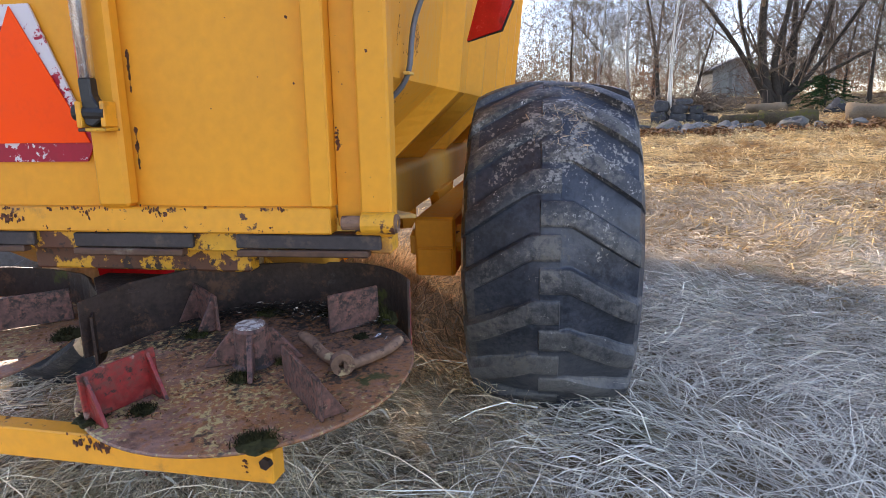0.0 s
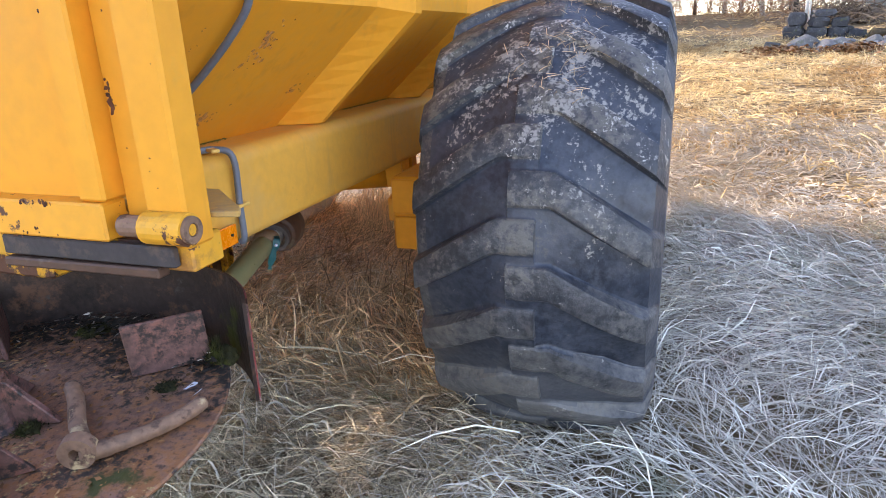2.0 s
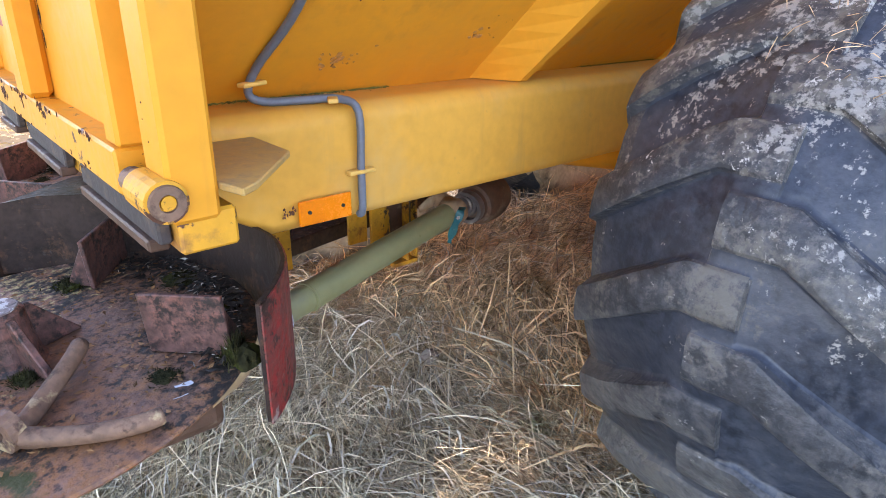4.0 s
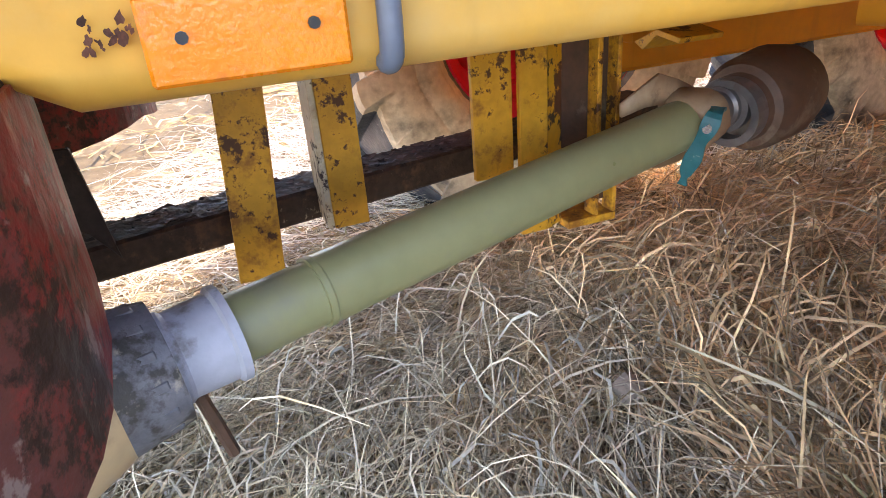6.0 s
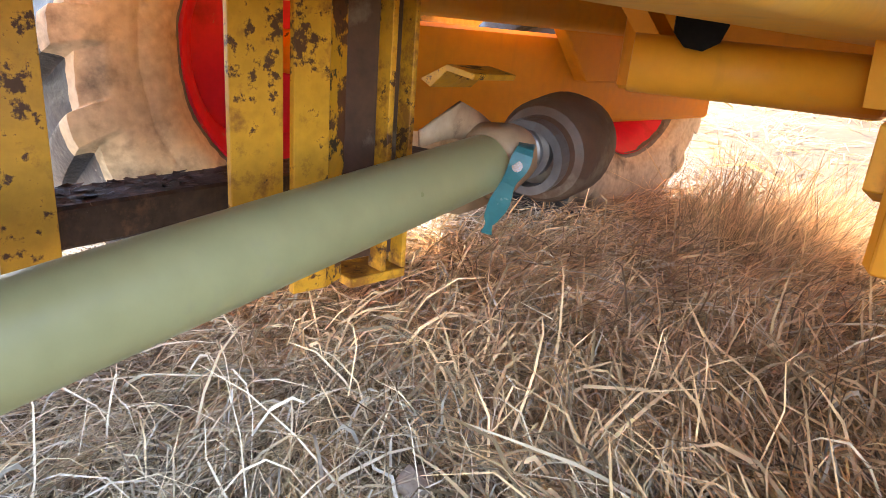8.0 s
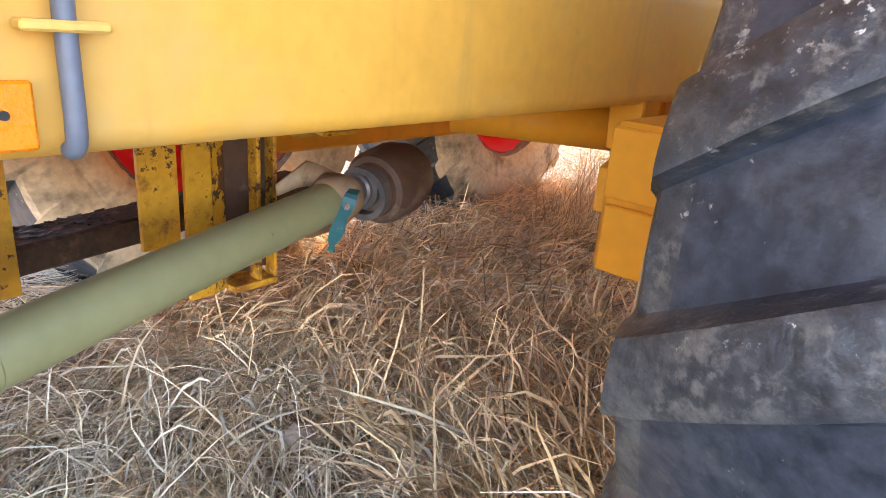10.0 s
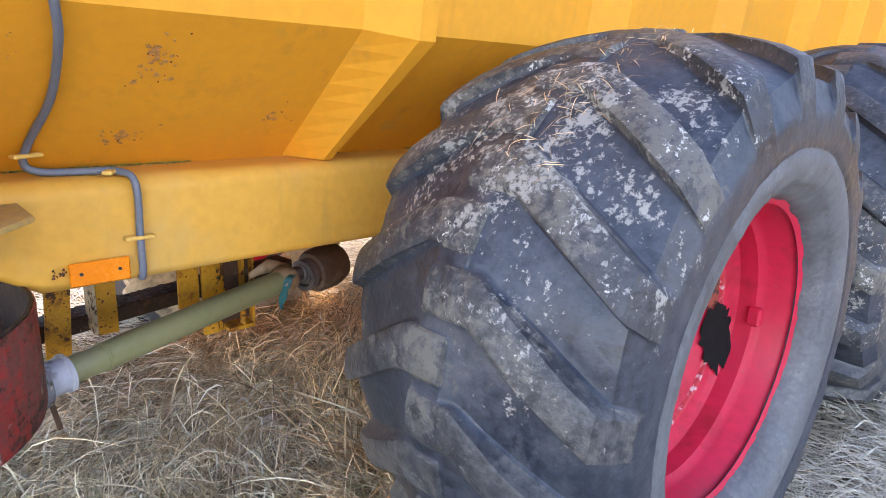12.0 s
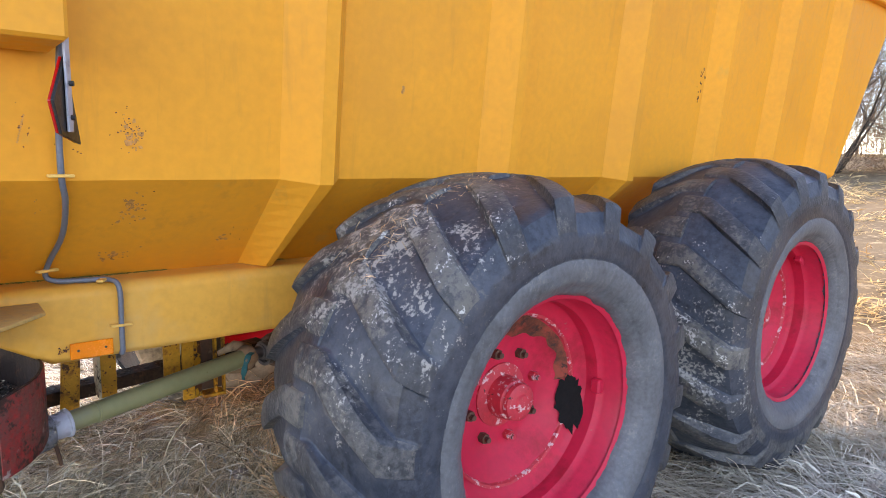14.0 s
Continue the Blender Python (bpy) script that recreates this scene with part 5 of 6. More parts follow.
chips("rust_patch", post, CHIP, spreader, "rust spots on the rear post", on_gate(0.0898))
beam_rust = [(rnd.uniform(0.345, 0.371), rnd.uniform(0.774, 0.790), rnd.uniform(0.001, 0.004), rnd.uniform(0.4, 0.9), rnd.uniform(-40, 40)) for k in range(22)]
chips("rust_patch", beam_rust, CHIP, spreader, "rust beside the side reflector", lambda u, v: Matrix.Translation((0.4736, u, v)) @ Matrix.Rotation(radians(90), 4, "Y") @ Matrix.Rotation(radians(90), 4, "Z"))
# scuffed bare ends of the front bar
bar = pose(0.584, -0.392, 0, 0, -0.8, -4) @ Matrix.Translation((0, -0.0012, 0)) @ Matrix.Rotation(radians(90), 4, "X")
chips("rust_patch", [(-0.385 + rnd.gauss(0, 0.022), 0.548 + rnd.gauss(0, 0.006), rnd.uniform(0.003, 0.010), rnd.uniform(0.3, 0.7), rnd.uniform(-10, 10)) for k in range(22)]
      + [(rnd.uniform(-0.48, -0.02), rnd.choice((0.568, 0.505)) + rnd.gauss(0, 0.002), rnd.uniform(0.001, 0.004), rnd.uniform(0.3, 0.8), 0) for k in range(26)]
      + [(-0.055 + rnd.gauss(0, 0.004), 0.545 + rnd.gauss(0, 0.008), rnd.uniform(0.002, 0.005), 0.7, 60) for k in range(8)], CHIP, spreader, "rust chips on the flat bar", lambda u, v: bar @ Matrix.Translation((u, v, 0)))


def on_upper(u, v):
    return Matrix.Translation((wall_x(v) + 0.0008, u, v)) @ Matrix.Rotation(radians(90 - 5.4), 4, "Y") @ Matrix.Rotation(radians(90), 4, "Z")


def on_lower(u, v):
    x = 0.322 + (v - 0.952) / (KNEE[1] - 0.952) * (KNEE[0] - 0.322)
    return Matrix.Translation((x + 0.0008, u, v - 0.0008)) @ Matrix.Rotation(radians(90 + 48.5), 4, "Y") @ Matrix.Rotation(radians(90), 4, "Z")


def rubs(cu, cv, su, sv, n, r=0.007):
    """Rubbed spots that run together into a smear."""
    return [(cu + rnd.gauss(0, su), cv + rnd.gauss(0, sv), r * rnd.uniform(0.3, 1.0), rnd.uniform(0.3, 1.6), rnd.uniform(25, 70)) for k in range(n)]


def specks(cu, cv, su, sv, n):
    return [(cu + rnd.gauss(0, su), cv + rnd.gauss(0, sv), rnd.uniform(0.0008, 0.0024), rnd.uniform(0.5, 1.5), rnd.uniform(0, 90)) for k in range(n)]


chips("scratch_mark", rubs(0.515, 1.372, 0.011, 0.018, 26) + rubs(0.490, 1.410, 0.006, 0.010, 6, 0.004) + [(0.262 + 0.016 * k / 12, 1.352 + 0.062 * k / 12, 0.0028, 0.8, 60) for k in range(13)] + rubs(1.34, 1.55, 0.004, 0.01, 3), SCRATCH, body, "rubbed rusty marks on the hopper side", on_upper)
chips("scratch_speck", specks(0.500, 1.395, 0.022, 0.034, 34) + specks(0.280, 1.38, 0.012, 0.022, 9) + specks(0.37, 1.34, 0.02, 0.008, 5), CHIP, body, "dark rust specks on the hopper side", on_upper)
chips("scratch_mark", rubs(0.52, 1.185, 0.020, 0.024, 34) + rubs(0.51, 1.03, 0.034, 0.010, 24) + rubs(0.82, 1.06, 0.012, 0.012, 8) + rubs(0.30, 1.20, 0.006, 0.012, 5, 0.004), SCRATCH, body, "rubbed rusty marks on the sloped hopper side", on_lower)
chips("scratch_speck", specks(0.52, 1.185, 0.030, 0.034, 14) + specks(0.86, 1.08, 0.02, 0.02, 8), CHIP, body, "dark rust specks on the sloped hopper side", on_lower)
chips("rust_patch", [(y, z, rnd.uniform(0.003, 0.009), rnd.uniform(0.4, 0.8), rnd.uniform(-20, 20)) for y, z in ((rnd.gauss(3.16, 0.012), rnd.uniform(1.62, 1.80)) for k in range(18))], CHIP, body, "rust spots beside a rib", on_upper)


def seam_moss():
    bm = bmesh.new()
    for k in range(3600):
        y = rnd.uniform(0.16, 4.8)
        if noise.noise((y * 3.0, 0, 5.0)) < -0.05:
            continue
        x, z, r = 0.330 + abs(rnd.gauss(0, 0.007)), 0.958, rnd.uniform(0.001, 0.0032)
        bm.faces.new([bm.verts.new((x + r * math.cos(a), y + 2 * r * math.sin(a), z + q)) for a, q in ((0, 0.0005), (2.1, 0.002), (4.2, 0.0045))])
    tagged(part("seam_moss", bm, SEAM, spreader, "green moss in the seam over the beam"), kind="stuff")


seam_moss()

# ---------------------------------------------------------------- loose things near the machine
def stone(name, x, y, r, seed, material, label, category, group="", flat=0.7, sink=0.25):
    bm = bmesh.new()
    bmesh.ops.create_icosphere(bm, subdivisions=2 if r < 0.1 else 3, radius=1)
    for v in bm.verts:
        v.co *= 1 + 0.50 * noise.noise(v.co * 1.1 + Vector((seed * 3.1, seed, 0))) + 0.20 * noise.noise(v.co * 2.9 + Vector((seed, 0, seed)))
        v.co.z *= flat
        v.co *= r
    if r > 0.1:      # split faces
        for k in range(7):
            q = Vector((noise.noise((seed, k, 1.5)), noise.noise((seed, k, 7.5)), noise.noise((seed, k, 3.5)) * 0.6 + 0.12)).normalized()
            for v in bm.verts:
                over = v.co.dot(q) - r * 0.62 * (1 if abs(q.z) < 0.6 else flat)
                if over > 0:
                    v.co -= q * over * 0.92
    ob = part(name, bm, material, None, "", True)
    ob.data.set_sharp_from_angle(angle=radians(24))
    ob.matrix_basis = pose(x, y, ground_z(x, y) + r * flat * (1 - sink), 0, 0, seed * 77)
    return tagged(ob, label, category, group)


stone("dry_clod", 0.087, 0.997, 0.032, 2, CLAY, "small pale dry clod lying in the grass", "clod", "", 0.8, -2.2)

def straw_on_tyre():
    rn = random.Random(31)
    bm = bmesh.new()
    for k in range(150):
        th = radians(rn.choice((rn.gauss(118, 7), rn.gauss(132, 5), rn.gauss(104, 6))))     # from the front, over the top, to the rear
        s = rn.choice((rn.gauss(0.02, 0.05), rn.gauss(0.10, 0.035)))
        c = Vector((WHEEL_X + s, 1.420 + 0.678 * math.cos(th), WHEEL_Z + 0.678 * math.sin(th)))
        up = Vector((0, math.cos(th), math.sin(th)))
        a = rn.uniform(0, 6.28)
        d = (Vector((1, 0, 0)) * math.cos(a) + Vector((0, -math.sin(th), math.cos(th))) * math.sin(a)) * rn.uniform(0.008, 0.030)
        w = d.cross(up).normalized() * rn.uniform(0.0004, 0.0009)
        p, q, r = c - d + up * rn.uniform(-0.008, 0.004), c + up * rn.uniform(-0.002, 0.005), c + d + up * rn.uniform(-0.008, 0.002)
        v = [bm.verts.new(x) for x in (p - w, p + w, q + w, q - w, r)]
        bm.faces.new((v[0], v[1], v[2], v[3])), bm.faces.new((v[3], v[2], v[4]))
    part("straw_wisps", bm, STRAWR, None)
    tagged(bpy.data.objects["straw_wisps"], "wisps of dry straw caught on the tyre tread", "straw", kind="stuff")


straw_on_tyre()

# ---------------------------------------------------------------- stone row, logs, shed and woods
rnd = random.Random(5)
for x, y, r in ((3.75, 14.5, 0.34), (4.24, 14.1, 0.27), (4.56, 13.95, 0.19), (5.02, 14.5, 0.24), (5.31, 14.8, 0.20), (6.21, 13.7, 0.33), (3.35, 14.9, 0.2), (4.75, 15.0, 0.2), (5.6, 14.6, 0.16), (6.9, 13.9, 0.2), (7.6, 13.8, 0.24), (4.02, 14.3, 0.18), (4.42, 14.35, 0.23), (4.86, 14.2, 0.16), (5.16, 14.2, 0.17), (5.46, 14.35, 0.15), (5.82, 14.5, 0.17)):
    stone("field_stone", x, y, r, x * 7.3, STONE, "grey mossy field stone half sunk at the field edge", "stone", "row of field stones", 0.62, 0.45)
def block_stone(x, y, z, w, d, h, turn, seed):
    """A squared stone with worn corners."""
    bm = bmesh.new()
    bmesh.ops.create_cube(bm, size=1)
    bmesh.ops.subdivide_edges(bm, edges=bm.edges[:], cuts=4, use_grid_fill=True)
    for v in bm.verts:
        v.co *= 1 - 0.16 * max(0.0, v.co.length - 0.52) / 0.35
        v.co += noise.noise_vector(v.co * 2.3 + Vector((seed * 3.7, seed, 0))) * 0.14 + noise.noise_vector(v.co * 6 + Vector((seed, 0, seed))) * 0.04
        v.co = Vector((v.co.x * w, v.co.y * d, v.co.z * h))
    ob = part("block_stone", bm, DARKST, None, "", True, pose(x, y, ground_z(x, y) + z + h * 0.42, seed * 5 % 7 - 3, seed * 3 % 9 - 4, turn))
    ob.data.set_sharp_from_angle(angle=radians(28))
    return tagged(ob, "grey squared block stone heaped at the field edge", "stone", "heap of block stones")


def log(name, x, y, turn, length, r, material, label):
    bm = tube([(-length / 2 + length * i / 8, 0.02 * math.sin(i * 1.7), 0.015 * math.cos(i * 2.3)) for i in range(9)], [r * (1 + 0.08 * math.sin(i * 2.1)) for i in range(9)], 14)
    ob = part(name, wobble(wobble(bm, 0.05, 3, length), 0.03, 11, length), material, None, "", True)
    ob.matrix_basis = pose(x, y, ground_z(x, y) + r * 0.8, 0, 0, turn)
    return tagged(ob, label, "log")


for k, (x, y, z, w, d, h) in enumerate(((3.98, 16.8, 0.0, 0.42, 0.4, 0.34), (4.40, 16.6, 0.0, 0.40, 0.4, 0.30), (4.80, 16.5, 0.0, 0.36, 0.35, 0.28), (4.02, 16.8, 0.31, 0.36, 0.35, 0.30), (4.46, 16.65, 0.28, 0.38, 0.36, 0.22), (4.84, 16.5, 0.26, 0.34, 0.3, 0.20), (4.52, 16.65, 0.49, 0.46, 0.34, 0.16), (5.15, 16.2, 0.0, 0.30, 0.3, 0.22), (5.05, 16.9, 0.0, 0.34, 0.3, 0.24))):
    block_stone(x, y, z, w, d, h, 17 * k % 40 - 20, k + 1.3)
log("mossy_log", 6.56, 15.0, -26, 1.25, 0.19, MOSSM, "moss-grown dark log lying behind the stones")
log("tree_log", 7.29, 19.0, -28, 1.1, 0.15, LOGW, "short weathered log under the willow")
log("tree_log", 8.85, 15.3, -31, 1.7, 0.23, LOGW, "thick weathered log on the ground")
log("mossy_log", 5.75, 15.6, -20, 1.0, 0.14, MOSSM, "moss-grown rotten log among the stones")
stone("block_stone", 8.85, 18.0, 0.30, 12, DARKST, "pale grey block beside the spruce", "stone", "", 0.8, 0.2)


def branches(bm, start, way, length, r, depth, rnd, spread, droop=0.0, seg=5, twist=3):
    """A tapered limb that forks on the way."""
    pts, p, d = [start], start.copy(), way.normalized()
    n = 4
    for i in range(n):
        d = (d + Vector((rnd.gauss(0, 0.10), rnd.gauss(0, 0.10), rnd.gauss(0, 0.06) - droop))).normalized()
        p = p + d * length / n
        pts.append(p.copy())
    tube(pts, [max(0.003, r * (1 - 0.55 * i / n)) for i in range(n + 1)], seg if depth > 1 else 3, bm, False)
    if depth == 0:
        return
    for k in range(twist if depth > 1 else twist + 1):
        t = rnd.uniform(0.35, 1.0)
        i = min(n - 1, int(t * n))
        q = pts[i].lerp(pts[i + 1], t * n - i)
        side = Vector((rnd.gauss(0, 1), rnd.gauss(0, 1), rnd.gauss(0.25, 0.6))).normalized()
        branches(bm, q, d * (1 - spread) + side * spread, length * rnd.uniform(0.45, 0.72), r * (1 - 0.55 * t) * 0.62, depth - 1, rnd, spread, droop, seg, twist)


def twigs(name, centres, per, seed, material, parent=None, label=""):
    """Fine bare twigs as one mesh of slim triangles. centres: (x, y, low, high, spread, length)."""
    rg = np.random.default_rng(seed)
    c = np.repeat(np.array(centres), per, 0)
    m = len(c)
    t = rg.random(m)
    wide = c[:, 4] * (0.35 + 0.65 * np.sin(np.pi * np.clip(t * 0.9 + 0.08, 0, 1)))
    a = rg.uniform(0, 2 * np.pi, m)
    q = wide * np.sqrt(rg.random(m))
    p = np.stack([c[:, 0] + q * np.cos(a), c[:, 1] + q * np.sin(a), c[:, 2] + (c[:, 3] - c[:, 2]) * t], 1)
    d = np.stack([np.cos(a) + rg.normal(0, 0.5, m), np.sin(a) + rg.normal(0, 0.5, m), rg.normal(0.7, 0.6, m)], 1)
    d *= (c[:, 5] * rg.uniform(0.4, 1.0, m) / np.linalg.norm(d, axis=1))[:, None]
    w = np.stack([rg.normal(0, 1, m), rg.normal(0, 1, m), rg.normal(0, 1, m)], 1)
    w *= (c[:, 5] * 0.0085 / np.linalg.norm(w, axis=1))[:, None]
    mid = p + d * 0.5 + rg.normal(0, 0.05, (m, 3)) * c[:, 5:6]
    verts = np.stack([p - w, p + w, mid - w * 0.7, mid + w * 0.7, p + d], 1).reshape(-1, 3)
    base = np.arange(m)[:, None] * 5
    me = bpy.data.meshes.new(name)
    me.from_pydata(verts.tolist(), [], [tuple(f) for f in np.concatenate([base + np.array([[0, 1, 3, 2]])]).tolist()] + [tuple(f) for f in (base + np.array([[2, 3, 4]])).tolist()])
    me.materials.append(material)
    ob = new(name, me)
    ob.parent = parent
    return tagged(ob, label)


def tree(name, x, y, height, r, seed, bark, label, stems=1, lean=0.06, depth=3, spread=0.5, tall=0.62, crown_mat=None):
    rn = random.Random(seed)
    root = thing(name, label, "tree", "", (x, y, ground_z(x, y) - 0.05))
    trunk, crown = bmesh.new(), bmesh.new()
    for s in range(stems):
        a = 2 * math.pi * s / max(1, stems) + rn.uniform(-0.4, 0.4)
        out = lean if stems == 1 else rn.uniform(0.25, 0.75)
        d = Vector((math.cos(a) * out, math.sin(a) * out, 1)).normalized()
        h = height * rn.uniform(0.8, 1.0)
        pts, p = [], Vector((math.cos(a), math.sin(a), 0)) * (r * 0.6 if stems > 1 else 0)
        n = 7
        for i in range(n + 1):
            pts.append(p.copy())
            d = (d + Vector((rn.gauss(0, 0.05), rn.gauss(0, 0.05), 0.04))).normalized()
            p = p + d * h * tall / n
        rad = [r * (1 - 0.11 * i) * (1.25 if i == 0 else 1) for i in range(n + 1)]
        tube(pts, rad, 9, trunk)
        branches(crown, pts[-1], d, h * (1 - tall), rad[-1], depth, rn, spread)
        for k in range(7):
            i = rn.randint(2, n - 1)
            side = Vector((rn.gauss(0, 1), rn.gauss(0, 1), 0.5)).normalized()
            branches(crown, pts[i], side + Vector((0, 0, 0.35)), h * rn.uniform(0.18, 0.34), rad[i] * 0.45, depth - 1, rn, spread)
    part("trunk", trunk, bark, root, smooth=True)
    part("crown", crown, crown_mat or TWIG, root, "bare leafless twigs")
    wide = height * (0.30 if stems > 1 else 0.13)
    tagged(twigs("twig_mass", [(0, 0, height * 0.16, height, wide, height * 0.09)], 1800, seed, TWIG, root), kind="stuff")
    return root


def build_willow(x, y):
    rn = random.Random(3)
    root = thing("willow_tree", "old bare willow with many spreading stems at the field edge", "tree", "", (x, y, ground_z(x, y) - 0.05))
    trunk, crown = bmesh.new(), bmesh.new()
    # foot, elbow and lean of each stem, then its girth
    for foot, elbow, out, r in ((-0.28, (-0.60, 1.5), (-0.62, 4.6), 0.20), (-0.35, (-1.35, 1.9), (-2.9, 3.8), 0.11), (0.0, (-0.25, 1.4), (0.1, 4.4), 0.15), (0.15, (0.45, 1.5), (0.6, 4.6), 0.16), (0.30, (0.85, 1.4), (1.6, 4.3), 0.14), (0.35, (1.3, 1.0), (3.6, 2.2), 0.10), (-0.1, (-0.8, 1.0), (-1.7, 4.2), 0.10), (0.2, (0.7, 0.9), (2.4, 3.9), 0.10), (0.05, (0.2, 1.8), (1.0, 4.8), 0.10)):
        depth = rn.uniform(-0.4, 0.4)
        ctrl = [(foot, 0.3 * depth, 0), (foot * 1.1, 0.4 * depth, 0.35), (elbow[0], depth, elbow[1]), ((elbow[0] + out[0]) / 2 + rn.gauss(0, 0.12), 1.6 * depth, (elbow[1] + out[1]) / 2), (out[0], 2.4 * depth, out[1])]
        pts = smooth_path(ctrl, 3)
        n = len(pts) - 1
        tube(pts, [r * (1.25 - 0.85 * (i / n) ** 0.7) for i in range(n + 1)], 9, trunk)
        branches(crown, pts[-1], pts[-1] - pts[-3], 2.4, r * 0.42, 3, rn, 0.55)
        for k in range(6):
            i = rn.randint(5, n - 1)
            branches(crown, pts[i], (pts[i + 1] - pts[i]).normalized() * 0.5 + Vector((rn.gauss(0, 1), rn.gauss(0, 0.7), 0.35)), rn.uniform(1.0, 2.0), r * 0.25, 2, rn, 0.55)
    part("trunk", trunk, BARK, root, smooth=True)
    part("crown", crown, TWIG, root, "bare leafless twigs")
    tagged(twigs("twig_mass", [(0, 0, 0.9, 8, 3.6, 0.8), (-1.6, 0, 1.2, 5, 1.6, 0.6), (2.0, 0, 0.8, 5, 2.0, 0.6)], 3200, 3, TWIG, root), kind="stuff")


build_willow(8.35, 21.4)
tree("birch_tree", 4.31, 26.2, 12.0, 0.080, 4, BIRCH, "tall slender bare birch with white bark", 1, lean=-0.10, tall=0.75)
tree("birch_tree", 4.21, 16.9, 9.0, 0.038, 5, BIRCH, "thin bare birch with white bark", 1, lean=-0.05, tall=0.75)
tree("birch_tree", 4.35, 17.3, 8.0, 0.024, 15, BIRCH, "thin bare birch with white bark", 1, lean=-0.02, tall=0.75)
tree("bare_tree", 4.89, 22.5, 9.0, 0.085, 6, BARK, "thin bare brown tree at the field edge", 1, lean=-0.12)
for k, (x, y) in enumerate(((3.3, 31), (5.6, 29), (6.9, 27), (10.6, 23), (10.9, 21.0), (11.4, 24), (11.0, 19.5), (11.8, 27), (12.6, 21), (13.5, 25), (9.9, 26), (2.2, 34), (4.4, 36))):
    tree("bare_tree", x, y, rnd.uniform(7, 10), rnd.uniform(0.05, 0.10), 20 + k, BARK if k % 3 else BIRCH, "bare grey deciduous tree at the edge of the woods", 1, depth=3, lean=rnd.uniform(-0.1, 0.1))


def build_shed():
    x, y = 9.9, 33.5
    z = ground_z(x, y) - 0.1
    shed = thing("shed", "small weathered grey board shed at the edge of the woods", "shed", "", (x, y, z))
    part("wall", box(-1.05, 1.05, -1.2, 1.2, 0, 1.35, 0), SHEDW, shed)
    for k in range(14):
        part("board", box(-1.05 + 0.15 * k, -1.05 + 0.15 * k + 0.135, -1.222, -1.202, 0, 1.35, 0), SHEDW, shed)
    part("roof", prism([(-1.25, 1.30), (0, 1.85), (1.25, 1.30), (1.25, 1.37), (0, 1.93), (-1.25, 1.37)], "y", -1.4, 1.4), ROOFM, shed)
    part("gable", prism([(-1.05, 1.352), (1.05, 1.352), (0, 1.80)], "y", -1.2, 1.2), SHEDW, shed)
    tagged(shed)


build_shed()


def build_spruce(x, y, h, seed):
    rn = random.Random(seed)
    root = thing("spruce_bush", "low bushy green spruce beside the willow", "bush", "", (x, y, ground_z(x, y)))
    part("trunk", tube([(0, 0, 0), (0.05, 0, h)], [0.04, 0.008], 6), BARK, root)
    bm = bmesh.new()
    for k in range(80):     # drooping sprays, each set with short needles
        a, z = rn.uniform(0, 6.28), h * rn.uniform(0.1, 0.95)
        reach = rn.uniform(0.45, 1.0) * (1.15 - 0.55 * z / h) * 1.10
        d = Vector((math.cos(a), math.sin(a), rn.uniform(0.0, 0.5)))
        for q in range(60):
            t = rn.random()
            c = Vector((0, 0, z)) + d * reach * t - Vector((0, 0, 0.35 * reach * t * t))
            way = (d + Vector((rn.gauss(0, 0.8), rn.gauss(0, 0.8), rn.gauss(-0.2, 0.5)))).normalized() * rn.uniform(0.05, 0.12)
            s = way.cross(Vector((rn.gauss(0, 1), rn.gauss(0, 1), rn.gauss(0, 1)))).normalized() * 0.010
            bm.faces.new([bm.verts.new(p) for p in (c - s, c + s, c + way)])
    part("crown", bm, NEEDLE, root)


build_spruce(8.95, 19.2, 0.95, 2)


def build_far_woods():
    rn = random.Random(77)
    bm = bmesh.new()
    centres = []
    for k in range(640):
        a = rn.uniform(-0.4, 0.75) if k % 6 else rn.uniform(0.75, 1.5)
        d = rn.uniform(30, 70)
        x, y = d * math.sin(a), d * math.cos(a)
        h = rn.uniform(5, 10.5)
        z = ground_z(x, y) - 0.2
        p, pts = Vector((x, y, z)), []
        for i in range(5):
            pts.append(p.copy())
            p = p + Vector((rn.gauss(0, 0.11), rn.gauss(0, 0.11), 1)) * h / 4
        if 0.25 < a < 0.33 and d < 48:      # clear ground before the shed
            continue
        r = rn.uniform(0.014, 0.038) if k % 5 else rn.uniform(0.04, 0.065)
        if k % 2 == 0 or d > 50:
            tube(pts, [r * (1 - 0.2 * i) for i in range(5)], 4, bm, False)
        centres.append((x, y, z + h * 0.12, z + h, h * 0.15, h * 0.16))
    part("far_woods", bm, TWIG2, None)
    tagged(bpy.data.objects["far_woods"], "leafless grey-brown woods behind the field", "woods", kind="stuff")
    tagged(twigs("far_twigs", centres, 200, 9, TWIG2), "hazy bare twigs of the far woods", "twigs", kind="stuff")
    low = []
    for k in range(280):
        a, d = rn.uniform(-0.2, 0.8), rn.uniform(23, 46)
        if 0.245 < a < 0.335:
            continue
        x, y = d * math.sin(a), d * math.cos(a)
        low.append((x, y, ground_z(x, y), ground_z(x, y) + rn.uniform(0.8, 2.2), rn.uniform(0.5, 1.2), 0.8))
    tagged(twigs("undergrowth", low, 185, 10, RUSSET), "reddish bare undergrowth before the woods", "undergrowth", kind="stuff")


build_far_woods()


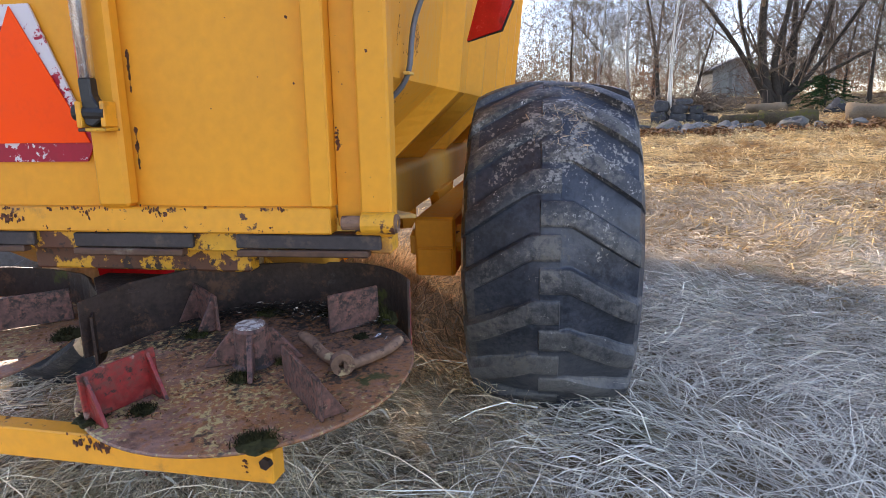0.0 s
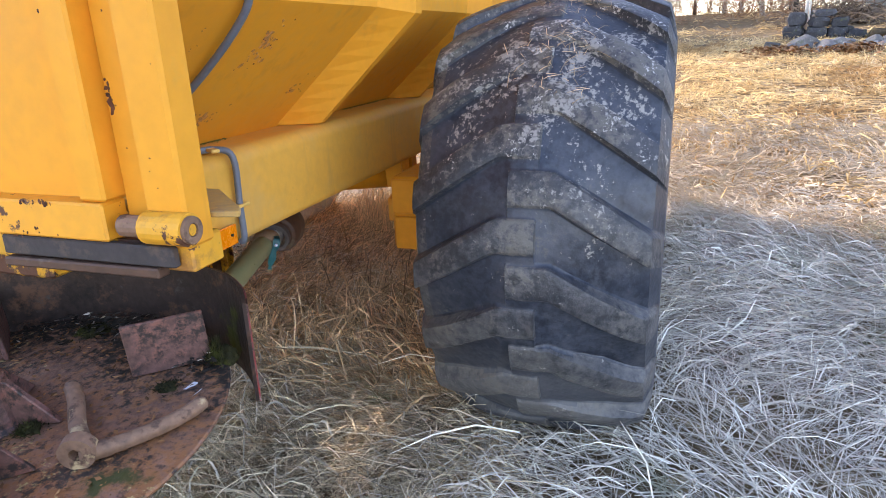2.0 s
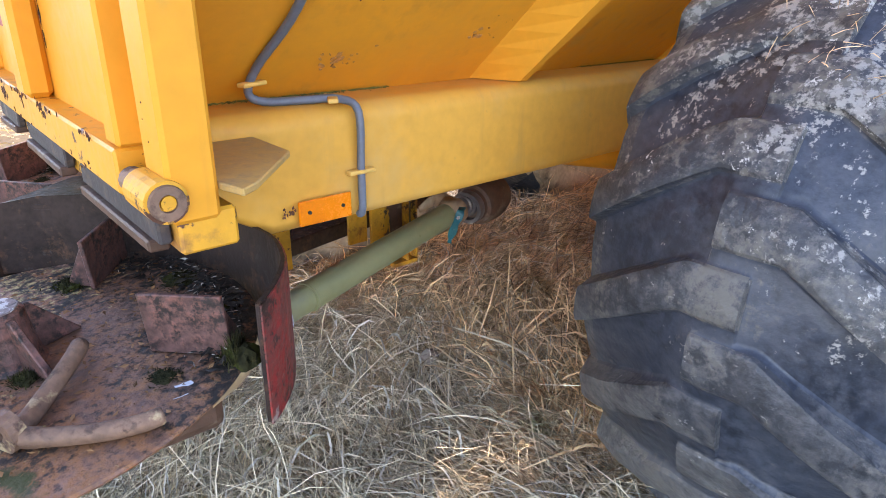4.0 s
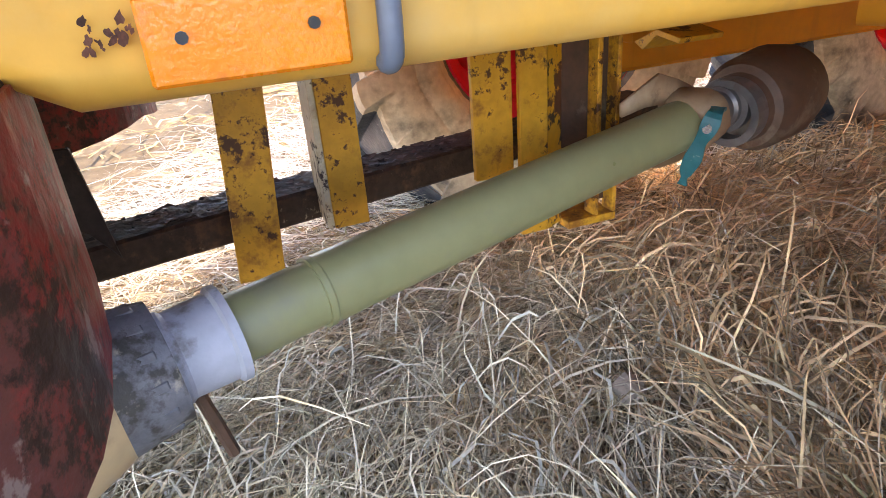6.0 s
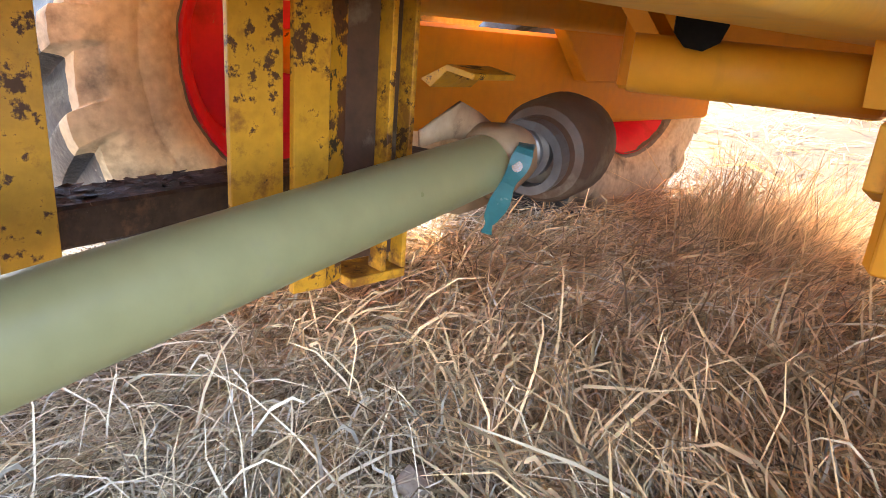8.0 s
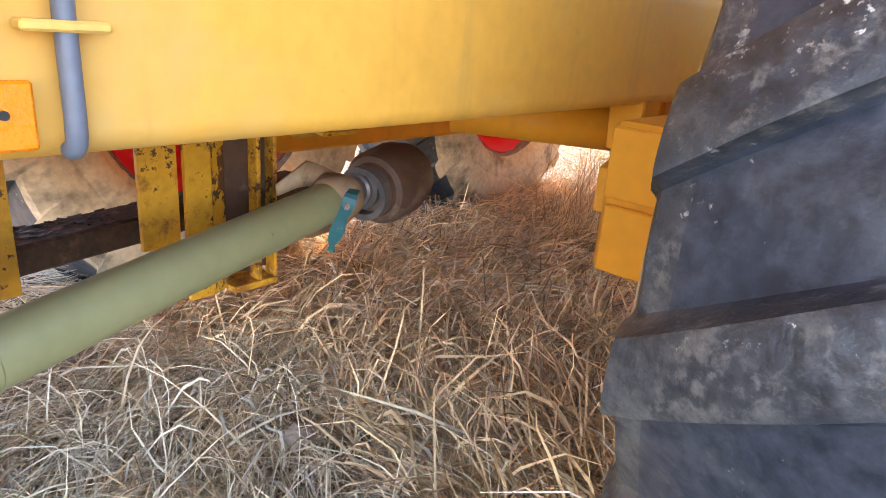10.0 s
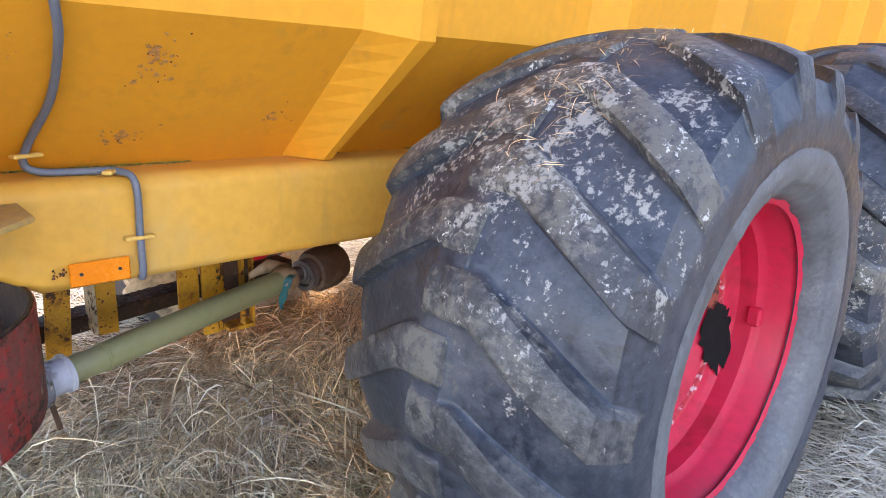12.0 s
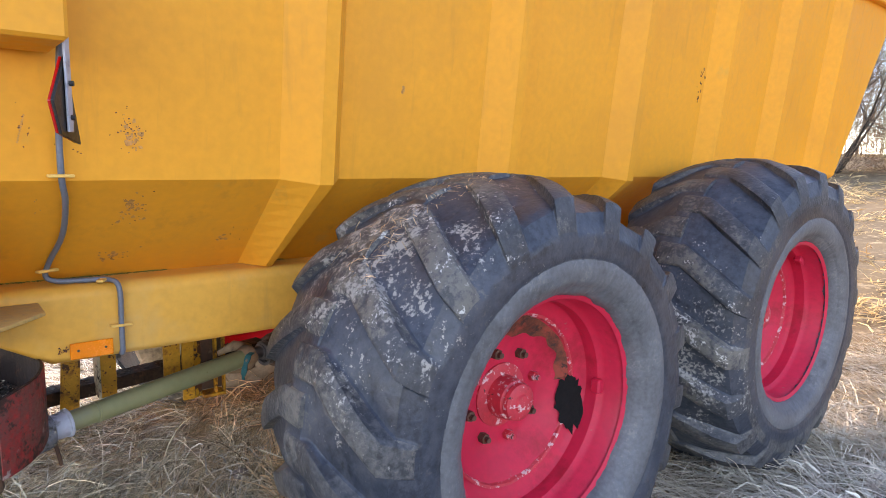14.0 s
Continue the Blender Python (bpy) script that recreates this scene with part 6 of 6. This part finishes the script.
def build_far_bush(x, y, h, wide, seed):
    rn = random.Random(seed)
    root = thing("bare_bush", "large bare brown bush beyond the machine", "bush", "", (x, y, ground_z(x, y) - 0.05))
    bm = bmesh.new()
    for k in range(12):
        a = rn.uniform(0, 6.28)
        branches(bm, Vector((0.2 * math.cos(a), 0.2 * math.sin(a), 0)), Vector((math.cos(a) * 0.6, math.sin(a) * 0.6, 1)), h * 0.7, 0.05, 2, rn, 0.5)
    part("stem_cluster", bm, BARK, root)
    tagged(twigs("twig_mass", [(0, 0, 0.1, h, wide, 0.8)], 8000, seed, TWIG2, root), kind="stuff")


build_far_bush(-6.2, 24.0, 6.5, 2.6, 61)
build_far_bush(-8.8, 26.0, 7.0, 2.8, 62)
build_far_bush(-4.6, 30.0, 5.0, 2.4, 63)


def build_brush():
    rn = random.Random(8)
    bm = bmesh.new()
    for k in range(420):
        c = Vector((5.6 + rn.gauss(0, 0.75), 20.5 + rn.gauss(0, 0.5), 0))
        c.z = ground_z(c.x, c.y) + abs(rn.gauss(0, 0.28))
        d = Vector((rn.gauss(0, 1), rn.gauss(0, 1), rn.gauss(0.2, 0.4))).normalized() * rn.uniform(0.3, 0.9)
        tube([c, c + d * 0.5 + Vector((0, 0, 0.05)), c + d], [0.018, 0.012, 0.005], 4, bm, False)
    part("brush_pile", bm, TWIG, None)
    tagged(bpy.data.objects["brush_pile"], "heap of cut branches and brushwood near the birches", "brush pile", kind="stuff")
    bm = bmesh.new()
    for k in range(2000):
        cx, cy, sx = rn.choice(((7.5, 13.5, 0.4), (8.3, 13.7, 0.5), (4.5, 13.6, 0.25), (3.3, 13.7, 0.3), (6.6, 13.5, 1.0)))
        x, y = rn.gauss(cx, sx), cy + rn.gauss(0, 0.33)
        z = ground_z(x, y) + rn.uniform(0.02, 0.16)
        a, s = rn.uniform(0, 6.28), rn.uniform(0.02, 0.06)
        bm.faces.new([bm.verts.new((x + s * math.cos(a + q), y + s * math.sin(a + q), z + rn.uniform(-0.03, 0.03))) for q in (0, 1.6, 3.1, 4.7)])
    part("fallen_leaves", bm, LEAF, None)
    tagged(bpy.data.objects["fallen_leaves"], "rusty dead leaves and bracken before the stones", "leaves", kind="stuff")


build_brush()
